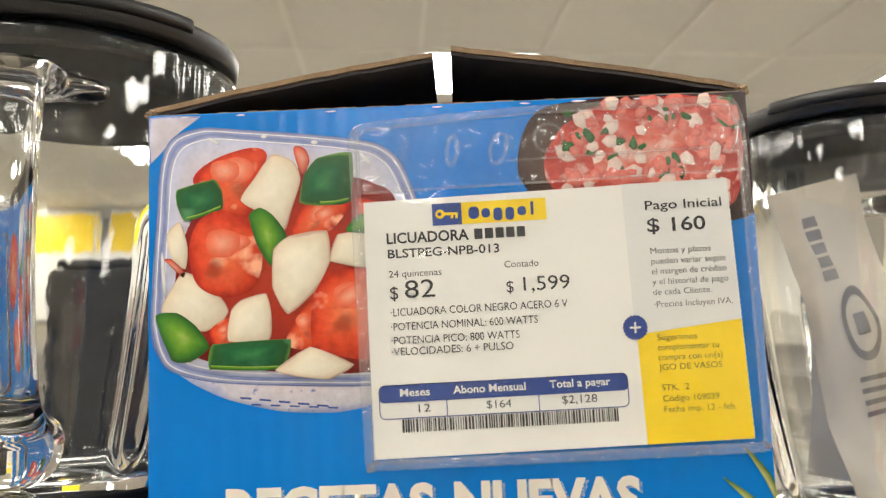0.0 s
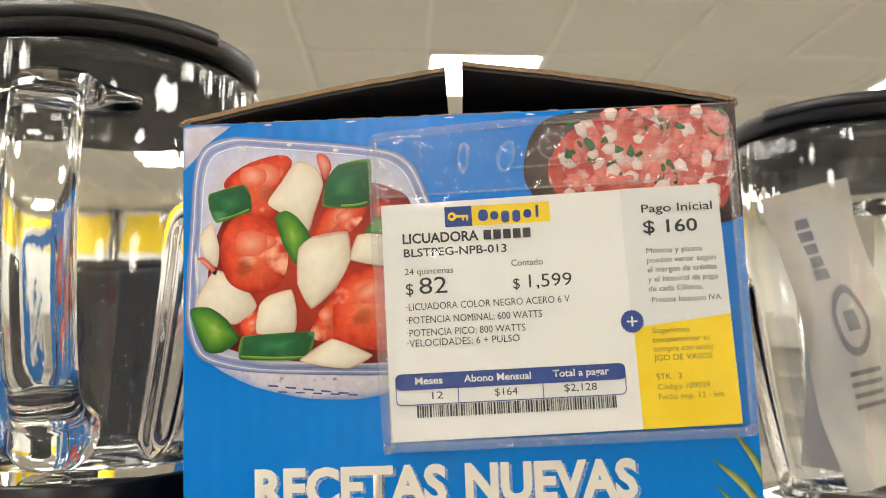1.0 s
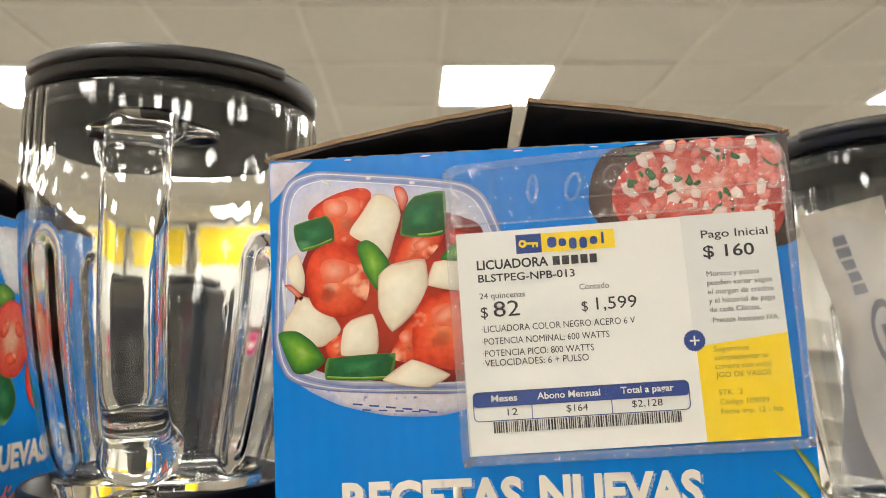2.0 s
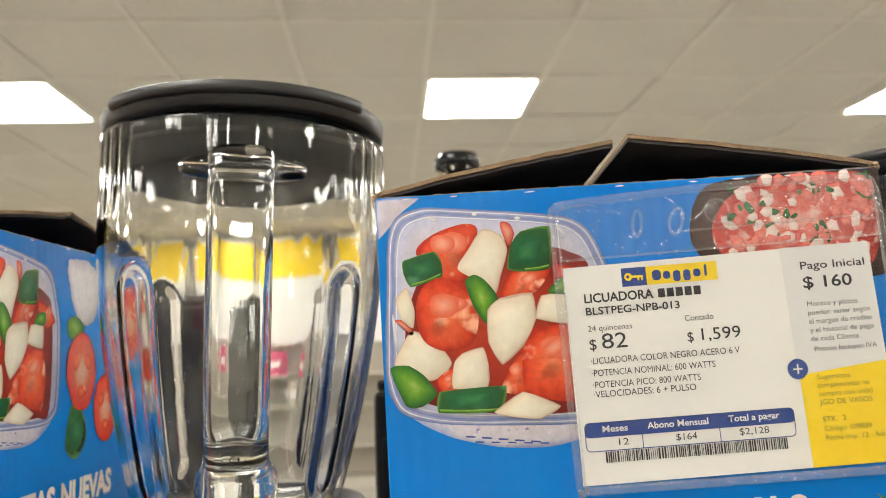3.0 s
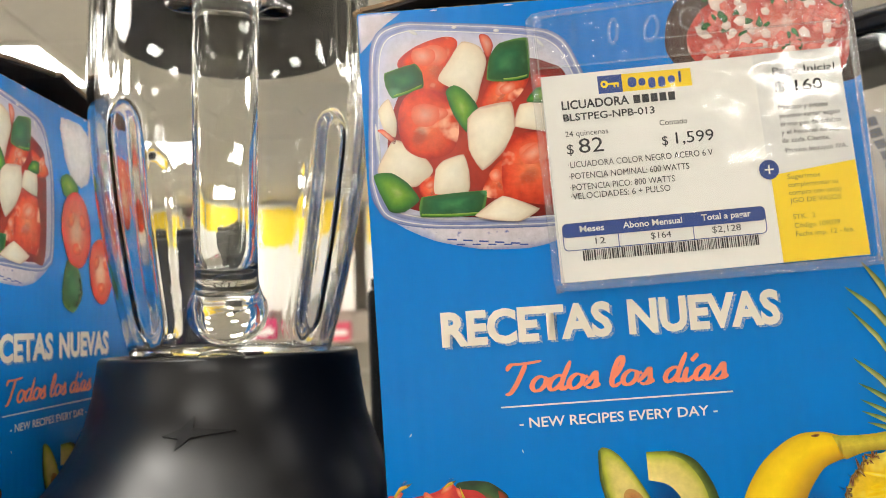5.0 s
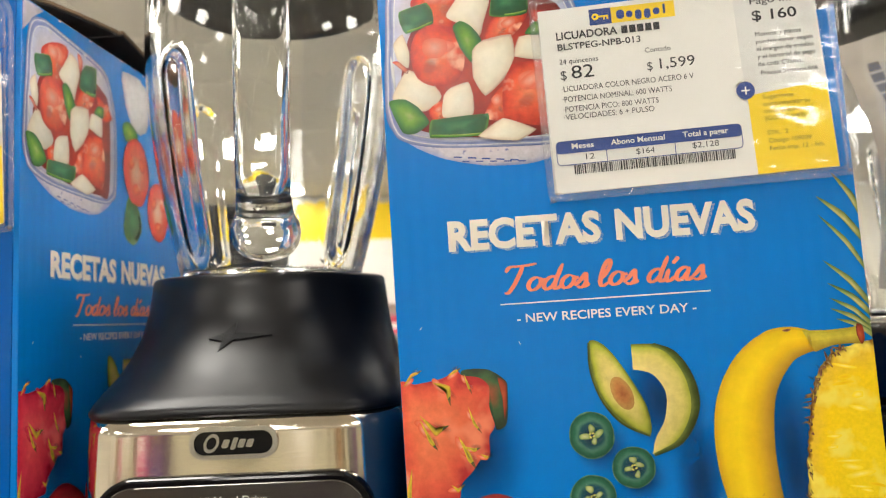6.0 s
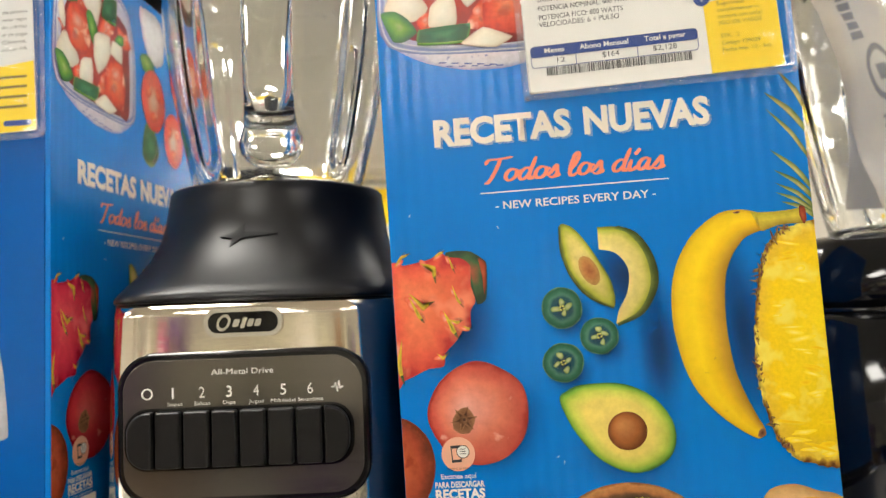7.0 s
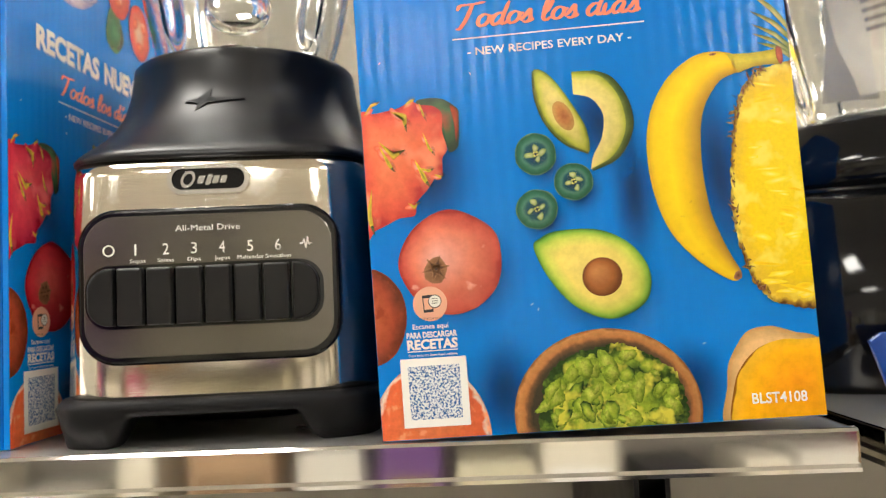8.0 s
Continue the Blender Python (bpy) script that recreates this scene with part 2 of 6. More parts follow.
M_LEAFINK = mat("leaflet_grey_ink", (0.17, 0.155, 0.14), 0.6, vary=0.2)
M_SILVER = mat("silver_trim", (0.75, 0.74, 0.72), 0.18, 1.0, vary=0.05)
M_GLASS = glass("jar_glass", (0.985, 0.995, 0.99))
M_SLEEVE = film_plastic("sleeve_film", 0.06, 0.30, 20.0, 0.016)
M_CRINKLE = film_plastic("crinkled_film", 0.09, 0.9, 17.0, 0.06, 0.010)
M_RIM = film_plastic("sleeve_rim_plastic", 0.05, 0.5, 120.0, 0.07)

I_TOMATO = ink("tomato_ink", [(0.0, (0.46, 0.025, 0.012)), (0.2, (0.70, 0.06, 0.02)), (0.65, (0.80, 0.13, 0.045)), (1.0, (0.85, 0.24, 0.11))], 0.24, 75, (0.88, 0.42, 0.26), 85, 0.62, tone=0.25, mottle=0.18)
I_TOMATODARK = ink("tomato_deep_ink", [(0.0, (0.20, 0.012, 0.01)), (0.5, (0.42, 0.03, 0.015)), (1.0, (0.50, 0.05, 0.02))], 0.16, 70)
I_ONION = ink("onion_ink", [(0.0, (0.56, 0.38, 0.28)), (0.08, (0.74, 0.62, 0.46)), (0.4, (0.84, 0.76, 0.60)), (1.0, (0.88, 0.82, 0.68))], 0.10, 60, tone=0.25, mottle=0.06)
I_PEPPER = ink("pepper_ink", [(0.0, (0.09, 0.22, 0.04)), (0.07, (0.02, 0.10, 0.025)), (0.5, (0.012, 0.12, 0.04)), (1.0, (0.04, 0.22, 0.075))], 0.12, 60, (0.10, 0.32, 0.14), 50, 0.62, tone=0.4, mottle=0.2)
I_PEPPERLIME = ink("pepper_lime_ink", [(0.0, (0.02, 0.10, 0.02)), (0.25, (0.05, 0.20, 0.02)), (0.7, (0.16, 0.36, 0.03)), (1.0, (0.34, 0.50, 0.10))], 0.14, 80)
I_RIMBLUE = ink("tray_rim_ink", [(0.0, (0.16, 0.20, 0.42)), (0.5, (0.22, 0.26, 0.46)), (1.0, (0.30, 0.33, 0.52))], 0.3, 60)
I_TRAY = ink("tray_ink", [(0.0, (0.10, 0.16, 0.42)), (0.025, (0.42, 0.46, 0.66)), (0.06, (0.20, 0.25, 0.52)), (0.10, (0.52, 0.54, 0.70)), (0.2, (0.60, 0.57, 0.66)), (1.0, (0.55, 0.50, 0.55))], 0.02, 50)
I_BASKET = ink("basket_ink", [(0.0, (0.30, 0.34, 0.60)), (0.2, (0.62, 0.60, 0.66)), (1.0, (0.70, 0.62, 0.66))], 0.10, 90, (0.16, 0.18, 0.40), 260, 0.66)
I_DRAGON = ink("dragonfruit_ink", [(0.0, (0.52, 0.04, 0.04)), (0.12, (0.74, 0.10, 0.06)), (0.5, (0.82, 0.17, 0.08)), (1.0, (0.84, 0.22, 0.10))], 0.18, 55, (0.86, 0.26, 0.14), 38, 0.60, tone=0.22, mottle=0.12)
I_DRAGONLEAF = ink("dragonfruit_leaf_ink", [(0.0, (0.62, 0.28, 0.05)), (0.25, (0.74, 0.52, 0.04)), (0.65, (0.52, 0.42, 0.05)), (1.0, (0.22, 0.20, 0.04))], 0.2, 120, mottle=0.25)
I_DRAGONTOP = ink("dragonfruit_crown_ink", [(0.0, (0.03, 0.05, 0.03)), (0.4, (0.06, 0.13, 0.05)), (1.0, (0.34, 0.10, 0.05))], 0.3, 70)
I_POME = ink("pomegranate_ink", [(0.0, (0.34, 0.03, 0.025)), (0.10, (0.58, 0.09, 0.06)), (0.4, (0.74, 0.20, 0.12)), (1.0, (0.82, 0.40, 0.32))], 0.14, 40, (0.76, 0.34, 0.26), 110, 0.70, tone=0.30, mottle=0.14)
I_CROWN = ink("pomegranate_crown_ink", [(0.0, (0.34, 0.16, 0.08)), (0.5, (0.20, 0.09, 0.04)), (1.0, (0.07, 0.03, 0.02))], 0.2, 160)
I_RUST = ink("mamey_ink", [(0.0, (0.14, 0.03, 0.015)), (0.35, (0.36, 0.06, 0.025)), (1.0, (0.48, 0.10, 0.035))], 0.2, 60, (0.30, 0.05, 0.02), 130, 0.60)
I_PAPAYA = ink("papaya_ink", [(0.0, (0.60, 0.26, 0.20)), (0.05, (0.80, 0.62, 0.50)), (0.10, (0.76, 0.14, 0.05)), (1.0, (0.78, 0.20, 0.07))], 0.10, 90, (0.80, 0.30, 0.14), 150, 0.63)
I_AVOCADO = ink("avocado_ink", [(0.0, (0.03, 0.12, 0.02)), (0.06, (0.20, 0.40, 0.04)), (0.20, (0.60, 0.64, 0.10)), (0.40, (0.82, 0.66, 0.15)), (1.0, (0.86, 0.66, 0.18))], 0.05, 40)
I_SEED = ink("avocado_seed_ink", [(0.0, (0.16, 0.05, 0.015)), (0.3, (0.36, 0.12, 0.03)), (1.0, (0.54, 0.22, 0.07))], 0.10, 60)
I_SLICE = ink("avocado_slice_ink", [(0.0, (0.10, 0.14, 0.02)), (0.14, (0.42, 0.44, 0.05)), (0.4, (0.70, 0.60, 0.16)), (1.0, (0.78, 0.64, 0.24))], 0.08, 60)
I_HOLLOW = ink("avocado_hollow_ink", [(0.0, (0.50, 0.28, 0.08)), (0.5, (0.50, 0.20, 0.06)), (1.0, (0.38, 0.13, 0.04))], 0.15, 200)
I_JALA = ink("jalapeno_ink", [(0.0, (0.10, 0.24, 0.14)), (0.06, (0.015, 0.09, 0.05)), (0.22, (0.03, 0.14, 0.08)), (0.36, (0.07, 0.20, 0.13)), (0.5, (0.02, 0.09, 0.10)), (1.0, (0.02, 0.09, 0.10))], 0.06, 200)
I_JSEED = ink("jalapeno_seed_ink", [(0.0, (0.16, 0.26, 0.08)), (0.4, (0.40, 0.46, 0.16)), (1.0, (0.58, 0.58, 0.28))], 0.1, 300)
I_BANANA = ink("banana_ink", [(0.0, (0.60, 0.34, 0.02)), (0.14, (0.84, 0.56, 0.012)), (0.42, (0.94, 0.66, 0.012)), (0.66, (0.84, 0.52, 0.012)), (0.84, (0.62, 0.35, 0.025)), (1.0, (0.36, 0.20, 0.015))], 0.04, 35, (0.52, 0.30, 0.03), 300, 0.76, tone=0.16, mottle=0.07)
I_STEM = ink("banana_stem_ink", [(0.0, (0.40, 0.34, 0.03)), (0.5, (0.66, 0.54, 0.05)), (1.0, (0.36, 0.26, 0.03))], 0.1, 100)
I_PINE = ink("pineapple_ink", [(0.0, (0.10, 0.04, 0.01)), (0.03, (0.34, 0.18, 0.02)), (0.06, (0.78, 0.50, 0.03)), (0.25, (0.92, 0.62, 0.006)), (1.0, (0.95, 0.70, 0.012))], 0.04, 170, (0.92, 0.74, 0.10), 60, 0.58, tone=0.12, mottle=0.08)
I_PINELEAF = ink("pineapple_leaf_ink", [(0.0, (0.05, 0.12, 0.04)), (0.4, (0.30, 0.36, 0.10)), (1.0, (0.62, 0.60, 0.28))], 0.2, 120)
I_BOWL = ink("wooden_bowl_ink", [(0.0, (0.24, 0.09, 0.025)), (0.03, (0.50, 0.22, 0.07)), (0.10, (0.44, 0.17, 0.05)), (0.14, (0.15, 0.07, 0.03)), (0.2, (0.045, 0.035, 0.02)), (1.0, (0.05, 0.04, 0.02))], 0.03, 130)
I_GUAC = ink("guacamole_ink", [(0.0, (0.02, 0.05, 0.008)), (0.25, (0.12, 0.20, 0.02)), (0.55, (0.30, 0.40, 0.03)), (1.0, (0.44, 0.48, 0.06))], 0.42, 110, (0.60, 0.55, 0.06), 90, 0.58, mottle=0.35)
I_LUMP = ink("mashed_avocado_ink", [(0.0, (0.17, 0.25, 0.02)), (0.3, (0.27, 0.37, 0.03)), (1.0, (0.50, 0.53, 0.08))], 0.5, 200, mottle=0.4, tone=0.6)
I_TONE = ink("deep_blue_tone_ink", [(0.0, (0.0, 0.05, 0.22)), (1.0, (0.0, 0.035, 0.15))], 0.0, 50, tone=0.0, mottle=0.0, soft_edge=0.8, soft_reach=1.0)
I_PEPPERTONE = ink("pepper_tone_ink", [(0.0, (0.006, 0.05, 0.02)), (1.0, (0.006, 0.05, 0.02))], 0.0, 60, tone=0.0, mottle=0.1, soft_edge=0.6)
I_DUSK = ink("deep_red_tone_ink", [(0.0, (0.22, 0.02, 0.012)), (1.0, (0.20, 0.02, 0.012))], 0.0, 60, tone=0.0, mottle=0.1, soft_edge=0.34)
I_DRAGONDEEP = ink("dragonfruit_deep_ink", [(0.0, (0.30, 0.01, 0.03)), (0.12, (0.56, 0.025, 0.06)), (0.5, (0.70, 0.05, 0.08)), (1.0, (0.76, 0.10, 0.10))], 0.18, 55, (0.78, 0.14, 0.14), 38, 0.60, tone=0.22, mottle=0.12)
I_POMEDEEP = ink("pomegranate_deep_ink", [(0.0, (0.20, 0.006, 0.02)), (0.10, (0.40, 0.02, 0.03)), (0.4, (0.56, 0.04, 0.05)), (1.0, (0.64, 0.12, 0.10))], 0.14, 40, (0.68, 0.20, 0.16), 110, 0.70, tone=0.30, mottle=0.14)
I_BLUSH = ink("blush_ink", [(0.0, (0.76, 0.13, 0.06)), (0.35, (0.80, 0.20, 0.11)), (1.0, (0.86, 0.40, 0.28))], 0.08, 90, tone=0.1, mottle=0.1)
I_STREAKPALE = ink("pale_yellow_streak_ink", [(0.0, (0.94, 0.69, 0.012)), (0.4, (0.95, 0.72, 0.05)), (1.0, (0.96, 0.80, 0.22))], 0.03, 60, tone=0.0, mottle=0.05)
I_STREAKDEEP = ink("amber_streak_ink", [(0.0, (0.93, 0.66, 0.010)), (0.4, (0.90, 0.60, 0.008)), (1.0, (0.86, 0.51, 0.006))], 0.03, 60, tone=0.0, mottle=0.05)
I_RIND = ink("avocado_rind_ink", [(0.0, (0.03, 0.05, 0.012)), (0.5, (0.07, 0.10, 0.02)), (1.0, (0.16, 0.20, 0.04))], 0.2, 140)
I_BRISTLE = ink("pineapple_bristle_ink", [(0.0, (0.10, 0.05, 0.02)), (0.5, (0.26, 0.15, 0.05)), (1.0, (0.46, 0.34, 0.14))], 0.5, 300)
I_MANGOSKIN = ink("mango_skin_ink", [(0.0, (0.50, 0.28, 0.10)), (0.3, (0.76, 0.46, 0.20)), (1.0, (0.80, 0.50, 0.22))], 0.06, 60)
I_MANGO = ink("mango_ink", [(0.0, (0.26, 0.10, 0.01)), (0.02, (0.80, 0.44, 0.02)), (0.3, (0.95, 0.45, 0.003)), (1.0, (0.93, 0.34, 0.006))], 0.05, 40)
I_PICOBOWL = ink("dark_bowl_ink", [(0.0, (0.03, 0.012, 0.01)), (0.2, (0.075, 0.035, 0.025)), (1.0, (0.07, 0.02, 0.015))], 0.1, 80)
I_DICE = ink("diced_tomato_ink", [(0.0, (0.74, 0.15, 0.12)), (0.3, (0.78, 0.19, 0.15)), (1.0, (0.82, 0.27, 0.21))], 0.3, 200)
I_PALE = ink("diced_onion_ink", [(0.0, (0.80, 0.54, 0.47)), (0.25, (0.83, 0.62, 0.55)), (1.0, (0.86, 0.72, 0.65))], 0.2, 150)
I_PICO = ink("salsa_ink", [(0.0, (0.46, 0.04, 0.03)), (0.4, (0.66, 0.09, 0.06)), (0.7, (0.74, 0.17, 0.12)), (1.0, (0.78, 0.36, 0.29))], 0.5, 110, (0.78, 0.50, 0.43), 120, 0.62)
I_HERB = ink("herb_ink", [(0.0, (0.02, 0.08, 0.02)), (1.0, (0.05, 0.20, 0.05))], 0.1, 200)
I_TOMSLICE = ink("tomato_slice_ink", [(0.0, (0.40, 0.02, 0.01)), (0.1, (0.66, 0.05, 0.03)), (0.45, (0.70, 0.10, 0.05)), (0.75, (0.76, 0.34, 0.20)), (1.0, (0.78, 0.42, 0.28))], 0.12, 90)
I_CLOTH = ink("white_cheese_ink", [(0.0, (0.50, 0.50, 0.54)), (0.3, (0.74, 0.74, 0.76)), (1.0, (0.80, 0.80, 0.80))], 0.1, 70)
I_SPECKLE = ink("blue_speckle_ink", [(0.0, (0.74, 0.76, 0.78)), (1.0, (0.74, 0.76, 0.78))], 0.0, 50, (0.03, 0.12, 0.34), 900, 0.52, tone=0.0, mottle=0.0)
I_HATCH = ink("hatched_shade_ink", [(0.0, (0.40, 0.46, 0.55)), (1.0, (0.40, 0.46, 0.55))], 0.0, 50, (0.0, 0.195, 0.64), 2600, 0.5)


# ---- mesh helpers ----
def link_mesh(name, bm, material, parent=None, label="", smooth=False):
    me = bpy.data.meshes.new(name)
    bm.normal_update()
    if smooth:
        for f in bm.faces:
            f.smooth = True
    bm.to_mesh(me)
    bm.free()
    me.materials.append(material)
    ob = new(name, me)
    ob.parent = parent
    if label:
        tagged(ob, label)
    return ob


def part(name, bm, material, parent, label="", smooth=False):
    return link_mesh(name, bm, material, parent, label, smooth)


def empty(name, m, label, category, group=""):
    ob = new(name)
    ob.matrix_world = place(m)
    ob.empty_display_size = 0.05
    return tagged(ob, label, category, group)


def box_bm(x0, x1, y0, y1, z0, z1, bevel=0.0, seg=2):
    bm = bmesh.new()
    bmesh.ops.create_cube(bm, size=1)
    for v in bm.verts:
        v.co = Vector((x0 + (v.co.x + 0.5) * (x1 - x0), y0 + (v.co.y + 0.5) * (y1 - y0), z0 + (v.co.z + 0.5) * (z1 - z0)))
    if bevel:
        bmesh.ops.bevel(bm, geom=bm.edges[:], offset=bevel, segments=seg, profile=0.6, affect="EDGES")
    return bm


def add_box(bm, x0, x1, y0, y1, z0, z1):
    vs = [bm.verts.new((x, y, z)) for x in (x0, x1) for y in (y0, y1) for z in (z0, z1)]
    for q in ((0, 1, 3, 2), (4, 6, 7, 5), (0, 4, 5, 1), (2, 3, 7, 6), (0, 2, 6, 4), (1, 5, 7, 3)):
        bm.faces.new([vs[i] for i in q])


def round_rect(w, h, r, n=6):
    pts = []
    for cx, cz, a0 in ((w / 2 - r, h / 2 - r, 0), (-w / 2 + r, h / 2 - r, 90), (-w / 2 + r, -h / 2 + r, 180), (w / 2 - r, -h / 2 + r, 270)):
        for i in range(n + 1):
            a = radians(a0 + 90 * i / n)
            pts.append((cx + r * math.cos(a), cz + r * math.sin(a)))
    return pts


def slab_bm(pts, y0, y1, bevel=0.0, seg=2):
    """An outline in x and z, drawn out from y0 (front) to y1, with a bevelled front."""
    bm = bmesh.new()
    front = [bm.verts.new((x, y0, z)) for x, z in pts]
    back = [bm.verts.new((x, y1, z)) for x, z in pts]
    f = bm.faces.new(front)
    bm.faces.new(back[::-1])
    n = len(pts)
    for i in range(n):
        bm.faces.new((front[i], back[i], back[(i + 1) % n], front[(i + 1) % n]))
    bmesh.ops.recalc_face_normals(bm, faces=bm.faces[:])
    if bevel:
        bmesh.ops.bevel(bm, geom=list(f.edges), offset=bevel, segments=seg, profile=0.5, affect="EDGES")
    return bm


def ring_bm(outer, inner, y0, y1):
    """A frame between two outlines of the same count."""
    bm = bmesh.new()
    loops = [[bm.verts.new((x, y, z)) for x, z in pts] for pts, y in ((outer, y0), (inner, y0), (inner, y1), (outer, y1))]
    n = len(outer)
    for k in range(4):
        a, b = loops[k], loops[(k + 1) % 4]
        for i in range(n):
            bm.faces.new((a[i], a[(i + 1) % n], b[(i + 1) % n], b[i]))
    bmesh.ops.recalc_face_normals(bm, faces=bm.faces[:])
    return bm


def lathe_bm(profile, n=64, cap_lo=True, cap_hi=True):
    """A turned form: profile of (radius, z)."""
    bm = bmesh.new()
    rings = [[bm.verts.new((r * math.cos(2 * math.pi * i / n), r * math.sin(2 * math.pi * i / n), z)) for i in range(n)] for r, z in profile]
    for a, b in zip(rings, rings[1:]):
        for i in range(n):
            bm.faces.new((a[i], a[(i + 1) % n], b[(i + 1) % n], b[i]))
    if cap_lo:
        bm.faces.new(rings[0][::-1])
    if cap_hi:
        bm.faces.new(rings[-1])
    bmesh.ops.recalc_face_normals(bm, faces=bm.faces[:])
    return bm


def squircle(a, half, n):
    c, s = abs(math.cos(a)), abs(math.sin(a))
    r = half * (c ** n + s ** n) ** (-1.0 / n)
    return r * math.cos(a), r * math.sin(a)


def loft_bm(sections, n=96, cap_lo=True, cap_hi=True):
    """Stacked rounded-square sections: (z, half width, squareness, and half depth if it differs)."""
    bm = bmesh.new()
    rings = []
    for z, half, p, *deep in sections:
        k = deep[0] / half if deep else 1.0
        ring = [squircle(2 * math.pi * i / n, half, p) for i in range(n)]
        rings.append([bm.verts.new((x, y * k, z)) for x, y in ring])
    for a, b in zip(rings, rings[1:]):
        for i in range(n):
            bm.faces.new((a[i], a[(i + 1) % n], b[(i + 1) % n], b[i]))
    if cap_lo:
        bm.faces.new(rings[0][::-1])
    if cap_hi:
        bm.faces.new(rings[-1])
    bmesh.ops.recalc_face_normals(bm, faces=bm.faces[:])
    return bm


def curve_tube(points, radius, n=8, closed=False):
    """A round bar along points."""
    bm = bmesh.new()
    pts = [Vector(p) for p in points]
    rings = []
    m = len(pts)
    for i, p in enumerate(pts):
        a = pts[(i - 1) % m] if closed or i else p
        b = pts[(i + 1) % m] if closed or i < m - 1 else p
        t = (b - a).normalized()
        side = t.cross(Vector((0, 1, 0)))
        if side.length < 0.05:
            side = t.cross(Vector((1, 0, 0)))
        side.normalize()
        up = side.cross(t)
        rings.append([bm.verts.new(p + radius * (math.cos(2 * math.pi * k / n) * side + math.sin(2 * math.pi * k / n) * up)) for k in range(n)])
    for i in range(m if closed else m - 1):
        a, b = rings[i], rings[(i + 1) % m]
        for k in range(n):
            bm.faces.new((a[k], a[(k + 1) % n], b[(k + 1) % n], b[k]))
    if not closed:
        bm.faces.new(rings[0][::-1])
        bm.faces.new(rings[-1])
    bmesh.ops.recalc_face_normals(bm, faces=bm.faces[:])
    return bm


# ---- printing on a flat face: x right, z up, in millimetres; each layer a hair in front of the last ----
LAYER = 0.00012


def smooth_outline(pts, per=8, soft=1.0):
    out = []
    n = len(pts)
    for i in range(n):
        p0, p1, p2, p3 = (Vector(pts[(i + k) % n]) for k in (-1, 0, 1, 2))
        for j in range(per):
            t = j / per
            c = 0.5 * (2 * p1 + (p2 - p0) * t + (2 * p0 - 5 * p1 + 4 * p2 - p3) * t * t + (3 * p1 - p0 - 3 * p2 + p3) * t ** 3)
            out.append(p1.lerp(p2, t).lerp(c, soft))
    return out


def oval(cx, cz, rx, rz, n=14, tilt=0.0, wob=0.0, seed=1):
    r = random.Random(seed)
    out = []
    for i in range(n):
        a = 2 * math.pi * i / n
        k = 1 + r.uniform(-wob, wob)
        x, z = rx * k * math.cos(a), rz * k * math.sin(a)
        t = radians(tilt)
        out.append((cx + x * math.cos(t) - z * math.sin(t), cz + x * math.sin(t) + z * math.cos(t)))
    return out


def motif(parent, name, pts, layer, material, soft=1.0, centre=None, clip=None, per=8, ragged=0.0):
    """A printed shape, filled in rings from its outline to its middle."""
    line = smooth_outline(pts, per, soft)
    if ragged:
        line = [p + Vector((rng.uniform(-ragged, ragged), rng.uniform(-ragged, ragged))) for p in line]
    c = Vector(centre) if centre else sum(line, Vector((0, 0))) / len(line)
    bm = bmesh.new()
    uv = bm.loops.layers.uv.new("rings")
    fr = (0, 0.04, 0.1, 0.2, 0.4, 0.7)
    y = -LAYER * layer
    lo_x, hi_x, lo_z, hi_z = clip if clip else (-1e9, 1e9, -1e9, 1e9)

    def put(p):
        return bm.verts.new((min(max(p.x, lo_x), hi_x) / 1000, y, min(max(p.y, lo_z), hi_z) / 1000))
    rings = [[put(p.lerp(c, f)) for p in line] for f in fr]
    mid = put(c)
    n = len(line)

    def face(vs, us):
        f = bm.faces.new(vs)
        for lp, u in zip(f.loops, us):
            lp[uv].uv = u
    for k in range(len(fr) - 1):
        for i in range(n):
            j = (i + 1) % n
            face((rings[k][i], rings[k][j], rings[k + 1][j], rings[k + 1][i]),
                 ((fr[k], i / n), (fr[k], (i + 1) / n), (fr[k + 1], (i + 1) / n), (fr[k + 1], i / n)))
    for i in range(n):
        face((rings[-1][i], rings[-1][(i + 1) % n], mid), ((fr[-1], i / n), (fr[-1], i / n), (1, i / n)))
    bm.normal_update()
    if sum(f.normal.y * f.calc_area() for f in bm.faces) > 0:
        bmesh.ops.reverse_faces(bm, faces=bm.faces[:])
    return part(name, bm, material, parent)


